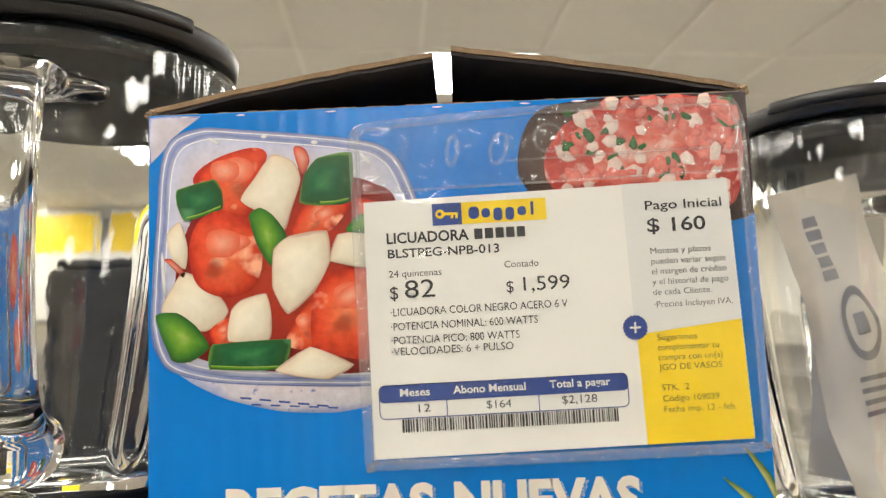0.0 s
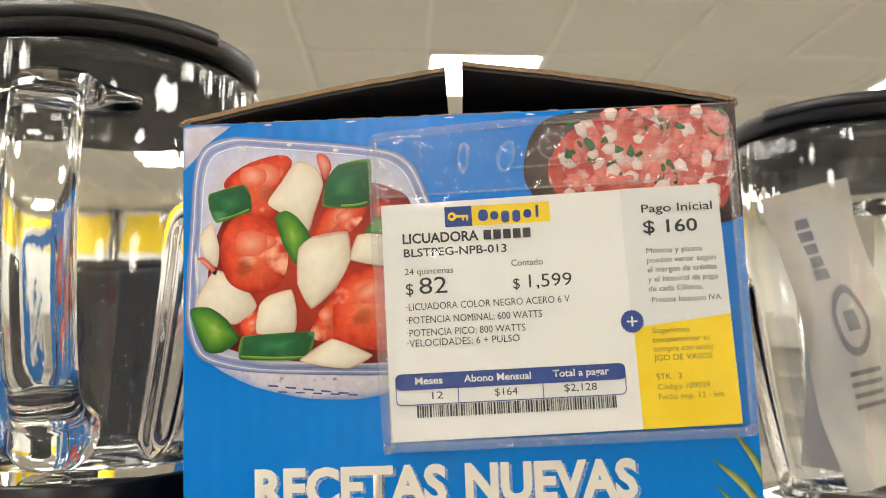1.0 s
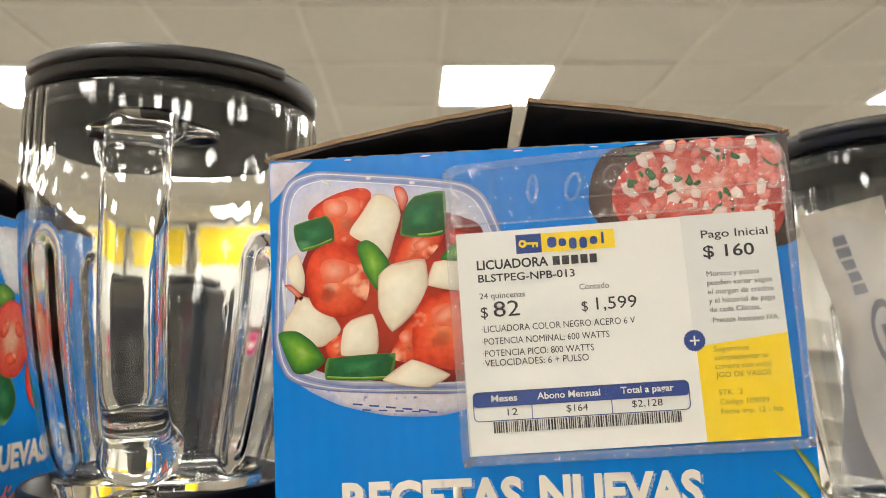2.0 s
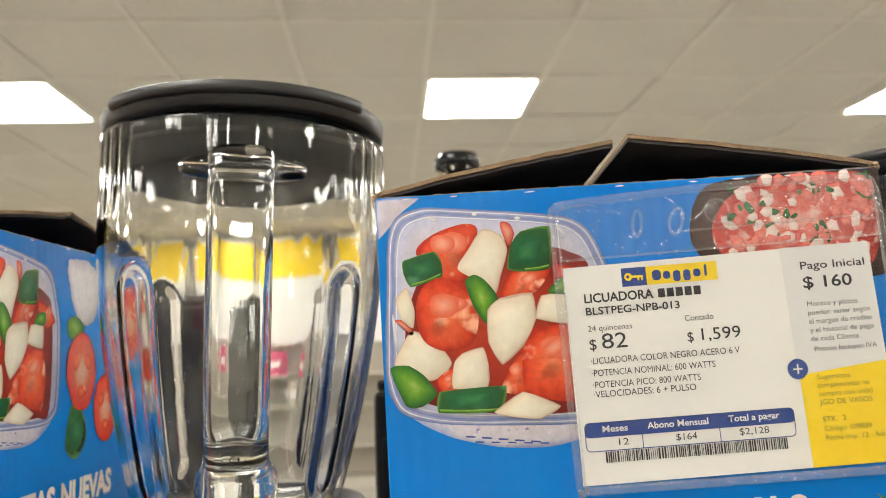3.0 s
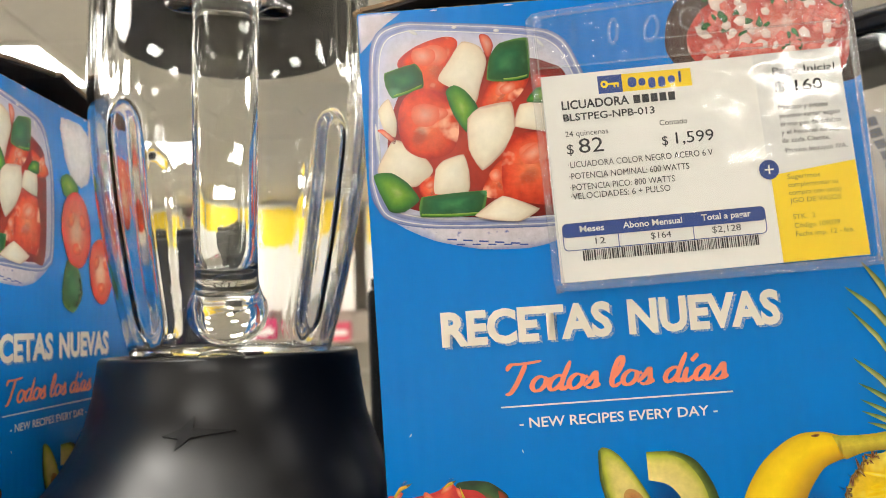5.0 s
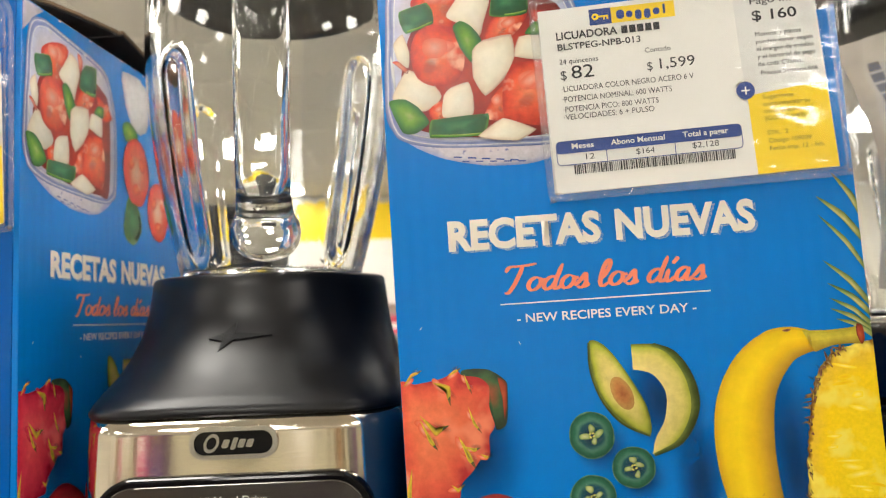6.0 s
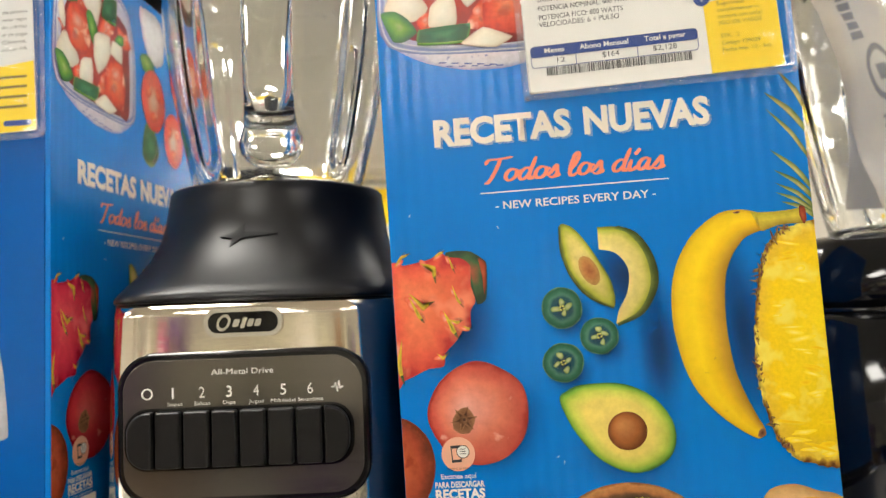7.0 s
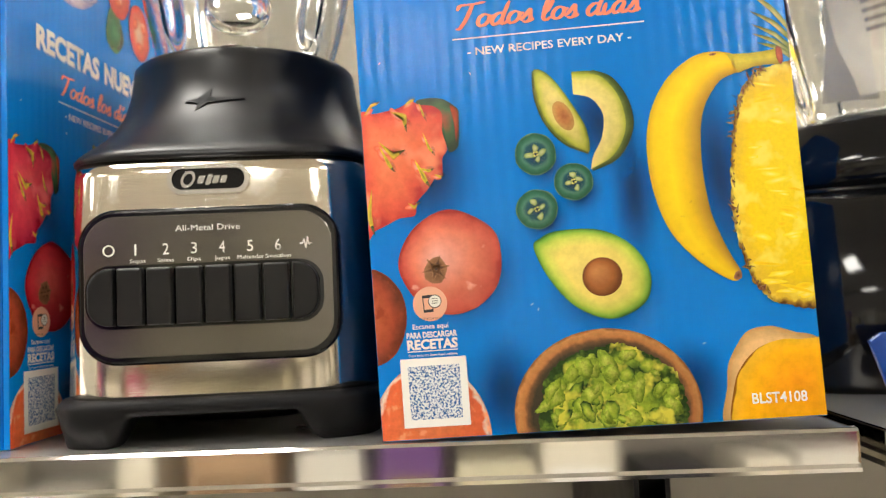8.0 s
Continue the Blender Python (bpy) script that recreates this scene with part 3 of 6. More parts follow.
def ribbon(parent, name, left, right, layer, material, steps=8):
    """A printed band between two lines of the same count; colours run across it."""
    def fine(pts):
        out = []
        n = len(pts)
        for i in range(n - 1):
            p0, p1, p2, p3 = (Vector(pts[min(max(i + k, 0), n - 1)]) for k in (-1, 0, 1, 2))
            for j in range(steps):
                t = j / steps
                out.append(0.5 * (2 * p1 + (p2 - p0) * t + (2 * p0 - 5 * p1 + 4 * p2 - p3) * t * t + (3 * p1 - p0 - 3 * p2 + p3) * t ** 3))
        return out + [Vector(pts[-1])]
    a, b = fine(left), fine(right)
    bm = bmesh.new()
    uv = bm.loops.layers.uv.new("rings")
    y = -LAYER * layer
    cols = 6
    grid = [[bm.verts.new((p.lerp(q, k / cols).x / 1000, y, p.lerp(q, k / cols).y / 1000)) for k in range(cols + 1)] for p, q in zip(a, b)]
    for i in range(len(grid) - 1):
        for k in range(cols):
            f = bm.faces.new((grid[i][k], grid[i][k + 1], grid[i + 1][k + 1], grid[i + 1][k]))
            for lp, u in zip(f.loops, ((k / cols, 0), ((k + 1) / cols, 0), ((k + 1) / cols, 1), (k / cols, 1))):
                lp[uv].uv = u
    bm.normal_update()
    if sum(f.normal.y * f.calc_area() for f in bm.faces) > 0:
        bmesh.ops.reverse_faces(bm, faces=bm.faces[:])
    return part(name, bm, material, parent)


def flat_shape(parent, name, pts, layer, material, label=""):
    """A plain printed patch."""
    bm = bmesh.new()
    f = bm.faces.new([bm.verts.new((x / 1000, -LAYER * layer, z / 1000)) for x, z in pts])
    f.normal_update()
    if f.normal.y > 0:
        f.normal_flip()
    bmesh.ops.triangulate(bm, faces=[f])
    return part(name, bm, material, parent, label)


def turned(x, z, w, h, deg):
    """Corners of a patch whose lower left corner is (x, z)."""
    c, s = math.cos(radians(deg)), math.sin(radians(deg))
    return [(x + u * c - v * s, z + u * s + v * c) for u, v in ((0, 0), (w, 0), (w, h), (0, h))]


def text_mesh(words, bold, slant):
    cu = bpy.data.curves.new("writing", "FONT")
    cu.body = words
    cu.size = 1.0
    cu.offset = bold
    cu.shear = slant
    cu.resolution_u = 3
    ob = bpy.data.objects.new("writing", cu)
    scene.collection.objects.link(ob)
    me = bpy.data.meshes.new_from_object(ob)
    bpy.data.objects.remove(ob)
    bpy.data.curves.remove(cu)
    return me


def write(parent, name, words, x0, z0, width, cap, layer, material, deg=0.0, bold=0.0, slant=0.0, uvs=False):
    """Words with their left foot at (x0, z0), drawn to a width and a height of capitals, in millimetres."""
    me = text_mesh(words, bold, slant)
    xs = [v.co.x for v in me.vertices]
    lo, span = min(xs), max(xs) - min(xs)
    c, s = math.cos(radians(deg)), math.sin(radians(deg))
    for v in me.vertices:
        u, w = (v.co.x - lo) / span * width, v.co.y / 0.70 * cap
        v.co = ((x0 + u * c - w * s) / 1000, -LAYER * layer, (z0 + u * s + w * c) / 1000)
    me.update()
    if len(me.polygons) and sum(p.normal.y for p in me.polygons) > 0:
        me.flip_normals()
    me.name = name
    me.materials.clear()
    me.materials.append(material)
    if uvs and not me.uv_layers:
        me.uv_layers.new(name="rings")
    ob = new(name, me)
    ob.parent = parent
    return ob


# ---- the store hall ----
CEIL, FLOOR = 3.27, -0.238
TURN = radians(4.7)      # the ceiling grid and the hall stand turned to the display


def hall(x, y):
    """From the hall's axes to the world's."""
    c, s = math.cos(TURN), math.sin(TURN)
    return 0.22 + x * c - y * s, 4.88 + x * s + y * c


def hall_pose(x, y, z):
    wx, wy = hall(x, y)
    return Matrix.Translation((wx, wy, z)) @ Matrix.Rotation(TURN, 4, "Z")


def metres_pose(m):
    """The same, moved into metres without a change of size."""
    return Matrix.Translation(PIVOT + SIZE * (m.translation - PIVOT)) @ m.to_quaternion().to_matrix().to_4x4()


floor = link_mesh("floor", box_bm(-11, 11, -11, 7, FLOOR - 0.1, FLOOR), M_GROUT)
floor.matrix_world = place(hall_pose(0, 0, 0))
tagged(floor, "pale polished store floor tiles", "floor", kind="structure")
bm = bmesh.new()
for i in range(-15, 15):
    for j in range(-15, 9):
        add_box(bm, i * 0.72 + 0.002, i * 0.72 + 0.718, j * 0.72 + 0.002, j * 0.72 + 0.718, FLOOR, FLOOR + 0.004)
tiles = tagged(part("tile_field", bm, M_FLOOR, floor), kind="stuff")

ceiling_bm = box_bm(-11, 11, -11, 7, CEIL + 0.012, CEIL + 0.1)
ceiling = link_mesh("ceiling", ceiling_bm, M_CEIL)
ceiling.matrix_world = place(hall_pose(0, 0, 0))
tagged(ceiling, "beige suspended ceiling of square tiles", "ceiling", kind="structure")
bm = bmesh.new()
for i in range(-14, 15):
    add_box(bm, i * 0.76 + 0.368, i * 0.76 + 0.392, -11, 7, CEIL, CEIL + 0.014)
for j in range(-12, 8):
    add_box(bm, -11, 11, j * 0.86 + 0.418, j * 0.86 + 0.442, CEIL + 0.002, CEIL + 0.014)
grid = link_mesh("trim", bm, M_GRID)
grid.matrix_world = place(hall_pose(0, 0, 0))
tagged(grid, "pale metal grid bars of the suspended ceiling", "ceiling grid", kind="structure")

for nm, dims, lab in (("wall_north", (-11, 11, 7, 7.2), "cream painted far wall of the store"), ("wall_south", (-11, 11, -11.2, -11), "cream painted wall behind the aisle"),
                      ("wall_east", (11, 11.2, -11, 7), "cream painted side wall of the store"), ("wall_west", (-11.2, -11, -11, 7), "cream painted side wall of the hall")):
    w = link_mesh(nm, box_bm(*dims, FLOOR, CEIL + 0.1), M_WALL)
    w.matrix_world = place(hall_pose(0, 0, 0))
    tagged(w, lab, "wall", kind="structure")


def ceiling_light():
    root = empty("ceiling_light", hall_pose(0, 0, CEIL), "bright square recessed panel light in the ceiling", "ceiling light", "panel lights in the ceiling")
    part("diffuser", box_bm(-0.345, 0.345, -0.39, 0.39, -0.004, 0.0135), M_LIGHT, root, "glowing white diffuser")
    part("frame", ring_bm([(x, z) for x, z in round_rect(0.74, 0.83, 0.005, 2)], [(x, z) for x, z in round_rect(0.685, 0.775, 0.005, 2)], -0.006, 0.01), M_FRAME, root)
    root.children[-1].data.transform(Matrix.Rotation(radians(90), 4, "X"))
    return root


lamp = ceiling_light()
for col in range(-3, 3):
    for row in (-4, -3, -2, -1, 0):
        if (col, row) != (0, 0):
            # the rows over the next aisles stand half a step aside
            x = col * 3.06 + (1.53 if row < 0 else 0.13 * (col > 0))
            copy_thing(lamp, metres_pose(hall_pose(x, row * 2.6, CEIL)))
copy_thing(lamp, metres_pose(hall_pose(9.2, 0, CEIL)))
for col in range(-3, 3):
    # the 5.2 row is an added, hidden one to brighten the far wall's signs
    for far in (2.6, 5.2):
        copy_thing(lamp, metres_pose(hall_pose(col * 3.06 + 0.36, far, CEIL)))


# ---- the display shelf ----
SH = Matrix.Translation((0, -0.008, Z0)) @ Matrix.Rotation(radians(2.0), 4, "Z")


def shelf(name, x0, x1, front, label):
    root = empty(name, SH, label, "shelf", "shelf boards side by side")
    part("board", box_bm(x0, x1, front + 0.0025, 1.25, -0.016, 0.0, 0.0008), M_SHELF, root, "smooth grey metal board")
    bm = bmesh.new()
    prof = [(front, 0.0008), (front - 0.0015, -0.0008), (front - 0.0015, -0.0165), (front - 0.0022, -0.0185), (front - 0.0022, -0.0205), (front + 0.006, -0.0205),
            (front + 0.006, -0.018), (front + 0.0015, -0.0165), (front + 0.0015, 0.0008)]
    a = [bm.verts.new((x0, y, z)) for y, z in prof]
    b = [bm.verts.new((x1, y, z)) for y, z in prof]
    n = len(prof)
    for i in range(n):
        bm.faces.new((a[i], a[(i + 1) % n], b[(i + 1) % n], b[i]))
    bm.faces.new(a)
    bm.faces.new(b[::-1])
    bmesh.ops.recalc_face_normals(bm, faces=bm.faces[:])
    part("front_rail", bm, M_CHROME, root, "polished chrome front rail")
    for x, nm in ((x0, "end_cap"), (x1 - 0.002, "end_cap")):
        part(nm, box_bm(x - 0.0005, x + 0.0025, front + 0.003, 1.2, -0.0175, 0.0012, 0.0005), M_CHROME, root)
    return root


shelf("display_shelf", -1.3, 0.239, 0.0, "grey metal display shelf with a polished chrome front rail")
shelf("display_shelf", 0.247, 1.5, -0.020, "neighbouring metal display shelf with chrome rail, standing further out")


def shelf_bracket(x, y):
    root = empty("shelf_bracket", SH @ Matrix.Translation((x, y, -0.016)), "black metal bracket pair under the display shelf", "bracket", "brackets under the shelf")
    for dx in (-0.011, 0.008):
        bm = slab_bm([(0, 0), (0.34, 0), (0.34, -0.14), (0.30, -0.14), (0.03, -0.095), (0, -0.075)], -0.0015, 0.0015)
        bm.transform(Matrix.Translation((dx, 0, 0)) @ Matrix.Rotation(radians(90), 4, "Z"))
        part("bracket_arm", bm, M_BLACK, root)
    part("clamp", box_bm(-0.016, 0.014, 0.004, 0.03, -0.012, 0.0, 0.001), M_GLOSSB, root)
    return root


shelf_bracket(0.155, 0.085)
shelf_bracket(-0.62, 0.085)
back = link_mesh("gondola_back", box_bm(-1.3, 1.5, 0.43, 0.45, -1.488, -0.022), M_BEIGE)
back.matrix_world = place(SH)
tagged(back, "beige enamelled back panel under the display shelf", "gondola panel", kind="structure")
base_deck = link_mesh("gondola_deck", box_bm(-1.3, 1.5, 0.0, 0.41, -1.488, -1.488 + 0.14, 0.004), M_BEIGE)
base_deck.matrix_world = place(SH)
tagged(base_deck, "beige enamelled bottom deck of the display stand", "gondola deck", kind="structure")


# ---- the carton's printed picture side ----
W, H = 225.0, 391.0
CL = (0.3, W - 0.3, 0.5, H - 0.3)


def vegetable_tray(face):
    cl = (0.3, 118, 0.5, H - 0.3)
    motif(face, "printed_basket", [(12, 296), (15, 291), (29, 284), (49, 279), (70, 278), (84, 281), (98, 290), (97, 300), (50, 298)], 1, I_BASKET, 0.7, clip=cl)
    motif(face, "printed_tray", [(1, 312), (4, 300), (10, 294), (26, 290), (52, 288), (84, 287), (98, 290), (104, 300), (104, 340), (98, 363), (91, 374), (77, 379), (37, 384), (17, 385), (6, 377), (3, 349)], 2, I_TRAY, clip=cl)
    # pale and dark lines round the clear tray's rim
    rim = [(1, 312), (4, 300), (10, 294), (26, 290), (52, 288), (84, 287), (98, 290), (104, 300), (104, 340), (98, 363), (91, 374), (77, 379), (37, 384), (17, 385), (6, 377), (3, 349), (1, 312)]
    for k0, k1, im in ((0.975, 0.966, I_CLOTH), (0.945, 0.938, I_RIMBLUE), (0.915, 0.905, I_CLOTH), (0.995, 0.985, I_RIMBLUE)):
        ribbon(face, "printed_rim_line", [(53 + (x - 53) * k0, 336 + (z - 336) * k0) for x, z in rim], [(53 + (x - 53) * k1, 336 + (z - 336) * k1) for x, z in rim], 2.6, im, 5)
    motif(face, "printed_tomato", [(12, 306), (22, 298), (50, 293), (80, 292), (94, 296), (94, 350), (84, 362), (66, 366), (45, 370), (25, 362), (14, 345), (10, 325)], 3, I_TOMATODARK, clip=cl)
    motif(face, "printed_onion_skin", [(6, 336), (8, 334), (13, 329), (14, 331), (9, 336)], 5, I_POME, 0.6)
    for k in range(5):
        motif(face, "printed_glint", oval(6 + k * 19, (330, 380, 381, 378, 371)[k], 0.8, (9, 2.5, 1.2, 1.4, 3.2)[k], 8, (4, 60, 92, 86, 40)[k]), 6, I_CLOTH)
    motif(face, "printed_onion_skin", [(55, 376), (59, 376), (61, 371), (58, 366)], 4, I_POME)
    motif(face, "printed_onion", [(7, 345), (12, 350), (15, 340), (14, 332), (9, 336)], 4, I_ONION, 0.6)
    todo = [
        ("tomato", I_TOMATO, 4, 0.9, [(17, 365), (25, 373), (39, 377), (45, 374), (41, 363), (37, 350), (28, 352)]),
        ("tomato", I_TOMATO, 4, 0.9, [(54, 346), (61, 356), (76, 356), (69, 345), (57, 341)]),
        ("tomato", I_TOMATO, 4, 0.9, [(78, 356), (92, 352), (97, 345), (84, 342)]),
        ("onion", I_ONION, 5, 0.7, [(47, 374), (55, 371), (57.5, 364), (54, 353), (51, 345), (44, 351), (35, 357), (40, 365)]),
        ("pepper", I_PEPPER, 6, 0.45, [(57, 355.5), (59, 366), (64, 372), (77, 373.5), (76, 355), (64, 354)]),
        ("pepper", I_PEPPER, 5, 0.35, [(11, 362), (25, 365.5), (28, 361), (28, 354), (14, 350), (11, 356)]),
        ("tomato", I_TOMATO, 6, 1.0, oval(29, 337, 14, 16.5, 12, 12, 0.04, 3)),
        ("pepper", I_PEPPERLIME, 7, 0.7, [(38, 351), (42, 354), (47, 351), (52, 343), (48, 334), (46, 332), (41, 340)]),
        ("onion", I_ONION, 8, 0.45, [(47, 338), (53, 343), (67, 344.5), (68, 333), (62, 322), (52, 314), (46.5, 324)]),
        ("onion", I_ONION, 6, 0.4, [(68, 333), (71, 343), (84, 343), (84, 330)]),
        ("pepper", I_PEPPERLIME, 7, 0.6, [(74, 344), (79, 350), (86, 350), (85, 343)]),
        ("tomato", I_TOMATO, 7, 0.5, [(62, 325), (68, 329.5), (84, 329), (88, 312), (84, 296), (61, 302)]),
        ("onion", I_ONION, 5, 0.8, [(5, 317), (10, 327), (14, 331), (23, 326), (30, 316), (22, 309), (12, 311)]),
        ("tomato", I_TOMATO, 6, 0.8, [(23, 309), (31, 314), (33, 306), (27, 301)]),
        ("onion", I_ONION, 7, 0.5, [(31, 316), (35, 320), (44, 322), (46, 314), (45, 305), (30, 305)]),
        ("pepper", I_PEPPERLIME, 7, 0.6, [(3, 315), (11, 316), (18, 311), (23, 303), (16, 298), (9, 299)]),
        ("pepper", I_PEPPER, 8, 0.25, [(24, 304), (53, 305), (50, 294), (23, 295)]),
        ("tomato", I_TOMATO, 6, 0.8, [(51, 303), (56, 314), (62, 318), (62, 302)]),
        ("onion", I_ONION, 9, 0.4, [(47, 294), (60, 302), (76, 295), (67, 290), (54, 291.5)]),
    ]
    rv = random.Random(17)
    for kind, m, lay, soft, pts in todo:
        motif(face, "printed_" + kind, pts, lay, m, soft, clip=cl)
        cx, cz = sum(p[0] for p in pts) / len(pts), sum(p[1] for p in pts) / len(pts)
        wx, wz = max(p[0] for p in pts) - min(p[0] for p in pts), max(p[1] for p in pts) - min(p[1] for p in pts)
        for q in range(3 if kind == "tomato" else 0):
            ox, oz = cx + rv.uniform(-0.16, 0.16) * wx, cz + (0.14 if q != 1 else -0.16) * wz
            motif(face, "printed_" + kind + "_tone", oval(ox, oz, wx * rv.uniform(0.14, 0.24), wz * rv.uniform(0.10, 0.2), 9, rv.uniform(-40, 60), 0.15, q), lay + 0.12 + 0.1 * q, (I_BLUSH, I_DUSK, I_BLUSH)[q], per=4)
        if kind == "pepper" and m is I_PEPPER:
            # the pale cut edge along the lower side
            low = sorted(pts, key=lambda p: p[1])[:2]
            (ax, az), (bx, bz) = sorted(low)
            ribbon(face, "printed_cut_edge", [(ax + 0.6, az + 0.4), ((ax + bx) / 2, (az + bz) / 2 - 0.2), (bx - 0.6, bz + 0.4)], [(ax + 0.6, az + 1.5), ((ax + bx) / 2, (az + bz) / 2 + 1.1), (bx - 0.6, bz + 1.5)], lay + 0.5, I_PEPPERLIME)
    for k in range(5):
        flat_shape(face, "printed_slot", turned(34 + k * 7, 284 - k * 0.9, 4.2, 0.7, -6), 3, M_NAVY)
        flat_shape(face, "printed_slot", turned(38 + k * 7, 281.5 - k * 0.5, 3.6, 0.6, -4), 3, M_NAVY)


def salsa_bowl(face):
    motif(face, "printed_bowl", [(139, 362), (141, 378), (150, 388), (180, 391), (225, 391), (225, 345), (180, 345), (150, 350)], 2, I_PICOBOWL, 0.8, clip=CL)
    motif(face, "printed_salsa", [(149, 362), (156, 380), (172, 388), (205, 390), (219, 386), (222, 362), (212, 346), (170, 346)], 3, I_PICO, 1.0, clip=CL, ragged=0.5)
    r = random.Random(5)
    for k in range(150):
        x, z = r.uniform(154, 219), r.uniform(350, 389)
        kind, m = (("tomato", I_DICE), ("onion", I_PALE), ("tomato", I_DICE), ("herb", I_HERB), ("onion", I_PALE), ("tomato", I_DICE), ("herb", I_HERB))[k % 7]
        sz = r.uniform(2.0, 4.6) if kind != "herb" else r.uniform(1.2, 3.2)
        flat = r.uniform(0.3, 0.65) if kind == "herb" else r.uniform(0.6, 1.0)
        motif(face, "printed_" + kind, oval(x, z, sz, sz * flat, 5 if kind != "herb" else 7, r.uniform(0, 180), 0.35 if kind == "herb" else 0.25, k), 4 + k * 0.05, m, 0.15 if kind != "herb" else 0.6, clip=CL, per=3)


def tomato_slices(face):
    motif(face, "printed_cheese", [(112, 383), (140, 384), (152, 372), (148, 350), (134, 344), (122, 352), (114, 368)], 2, I_CLOTH, 0.7, ragged=0.8)
    for cx, cz, rx, rz in ((132, 316, 19, 24), (166, 292, 17, 22), (176, 346, 16, 26)):
        motif(face, "printed_tomato_slice", oval(cx, cz, rx, rz, 14, 8, 0.02, int(cx)), 4, I_TOMSLICE)
        for k in range(3):
            a = radians(k * 120 + 30)
            motif(face, "printed_seed_pocket", oval(cx + rx * 0.45 * math.cos(a), cz + rz * 0.5 * math.sin(a), rx * 0.3, rz * 0.16, 8, k * 120 + 120), 5, I_TOMATO)
    motif(face, "printed_basil", [(120, 296), (134, 292), (140, 276), (128, 264), (114, 272)], 3, I_PEPPER, 0.9)
    motif(face, "printed_basil", [(112, 346), (122, 350), (134, 344), (130, 336), (116, 336)], 3, I_PEPPERLIME, 0.9)


# strokes of a brush script, on a grid whose small letters are 1 high: (advance, strokes)
SCRIPT = {
    "T": (1.30, [[(-0.10, 1.55), (0.05, 1.95), (0.5, 1.98), (1.0, 2.02), (1.55, 2.12)], [(0.80, 2.0), (0.70, 1.3), (0.55, 0.5), (0.35, -0.05), (0.12, -0.1)]]),
    "o": (0.86, [[(0.62, 0.92), (0.36, 1.0), (0.12, 0.75), (0.08, 0.32), (0.28, 0.02), (0.55, 0.10), (0.72, 0.45), (0.68, 0.82), (0.50, 0.95)], [(0.6, 0.85), (0.78, 0.75), (0.95, 0.82)]]),
    "d": (0.98, [[(0.70, 0.85), (0.42, 1.0), (0.14, 0.72), (0.08, 0.28), (0.28, 0.0), (0.55, 0.22), (0.72, 0.65)], [(0.86, 1.98), (0.76, 1.3), (0.68, 0.55), (0.70, 0.10), (0.86, 0.02), (1.05, 0.25)]]),
    "s": (0.72, [[(-0.02, 0.12), (0.22, 0.55), (0.42, 1.05), (0.50, 0.70), (0.56, 0.28), (0.38, -0.02), (0.10, 0.06)], [(0.38, -0.02), (0.6, 0.06), (0.78, 0.25)]]),
    "l": (0.58, [[(0.0, 0.25), (0.30, 0.9), (0.44, 1.6), (0.34, 2.0), (0.16, 1.7), (0.08, 0.8), (0.14, 0.15), (0.34, -0.02), (0.60, 0.25)]]),
    "i": (0.52, [[(0.10, 0.95), (0.06, 0.35), (0.16, 0.0), (0.34, 0.06), (0.55, 0.35)], [(0.22, 1.35), (0.48, 1.85)]]),
    "a": (0.92, [[(0.66, 0.85), (0.40, 1.0), (0.13, 0.72), (0.08, 0.28), (0.26, 0.0), (0.50, 0.22), (0.66, 0.75)], [(0.70, 0.98), (0.62, 0.4), (0.68, 0.05), (0.84, 0.02), (1.0, 0.25)]]),
}


def brush_script(face, x0, z0, width, layer, material):
    """The slanted brush lettering, stroke by stroke."""
    total, pen = 0.0, []
    for ch in "Todos los dias":
        if ch == " ":
            total += 0.52
            continue
        adv, strokes = SCRIPT[ch]
        pen.append((total, strokes))
        total += adv
    k = width / (total + 0.15)
    up = 6.1
    for off, strokes in pen:
        bm = bmesh.new()
        for n_s, st in enumerate(strokes):
            pts = []
            m = len(st)
            for i in range(m - 1):
                p0, p1, p2, p3 = (Vector(st[min(max(i + q, 0), m - 1)]) for q in (-1, 0, 1, 2))
                for s in range(6):
                    t = s / 6
                    pts.append(0.5 * (2 * p1 + (p2 - p0) * t + (2 * p0 - 5 * p1 + 4 * p2 - p3) * t * t + (3 * p1 - p0 - 3 * p2 + p3) * t ** 3))
            pts.append(Vector(st[-1]))
            pts = [Vector((x0 + (off + p.x + 0.22 * p.y) * k, z0 + p.y * up)) for p in pts]
            last = None
            for i, p in enumerate(pts):
                tan = (pts[min(i + 1, len(pts) - 1)] - pts[max(i - 1, 0)]).normalized()
                u = i / (len(pts) - 1)
                w = (0.55 + 0.62 * abs(tan.y)) * (0.45 + 0.55 * min(1, u / 0.12, (1 - u) / 0.10))
                nr = Vector((-tan.y, tan.x)) * w
                y = -LAYER * (layer + 0.2 * n_s + 0.0005 * i)
                pair = [bm.verts.new((q.x / 1000, y, q.y / 1000)) for q in (p + nr, p - nr)]
                if last:
                    bm.faces.new((last[0], last[1], pair[1], pair[0]))
                last = pair
        bm.normal_update()
        for f in bm.faces:
            if f.normal.y > 0:
                f.normal_flip()
        part("script_letter", bm, material, face)


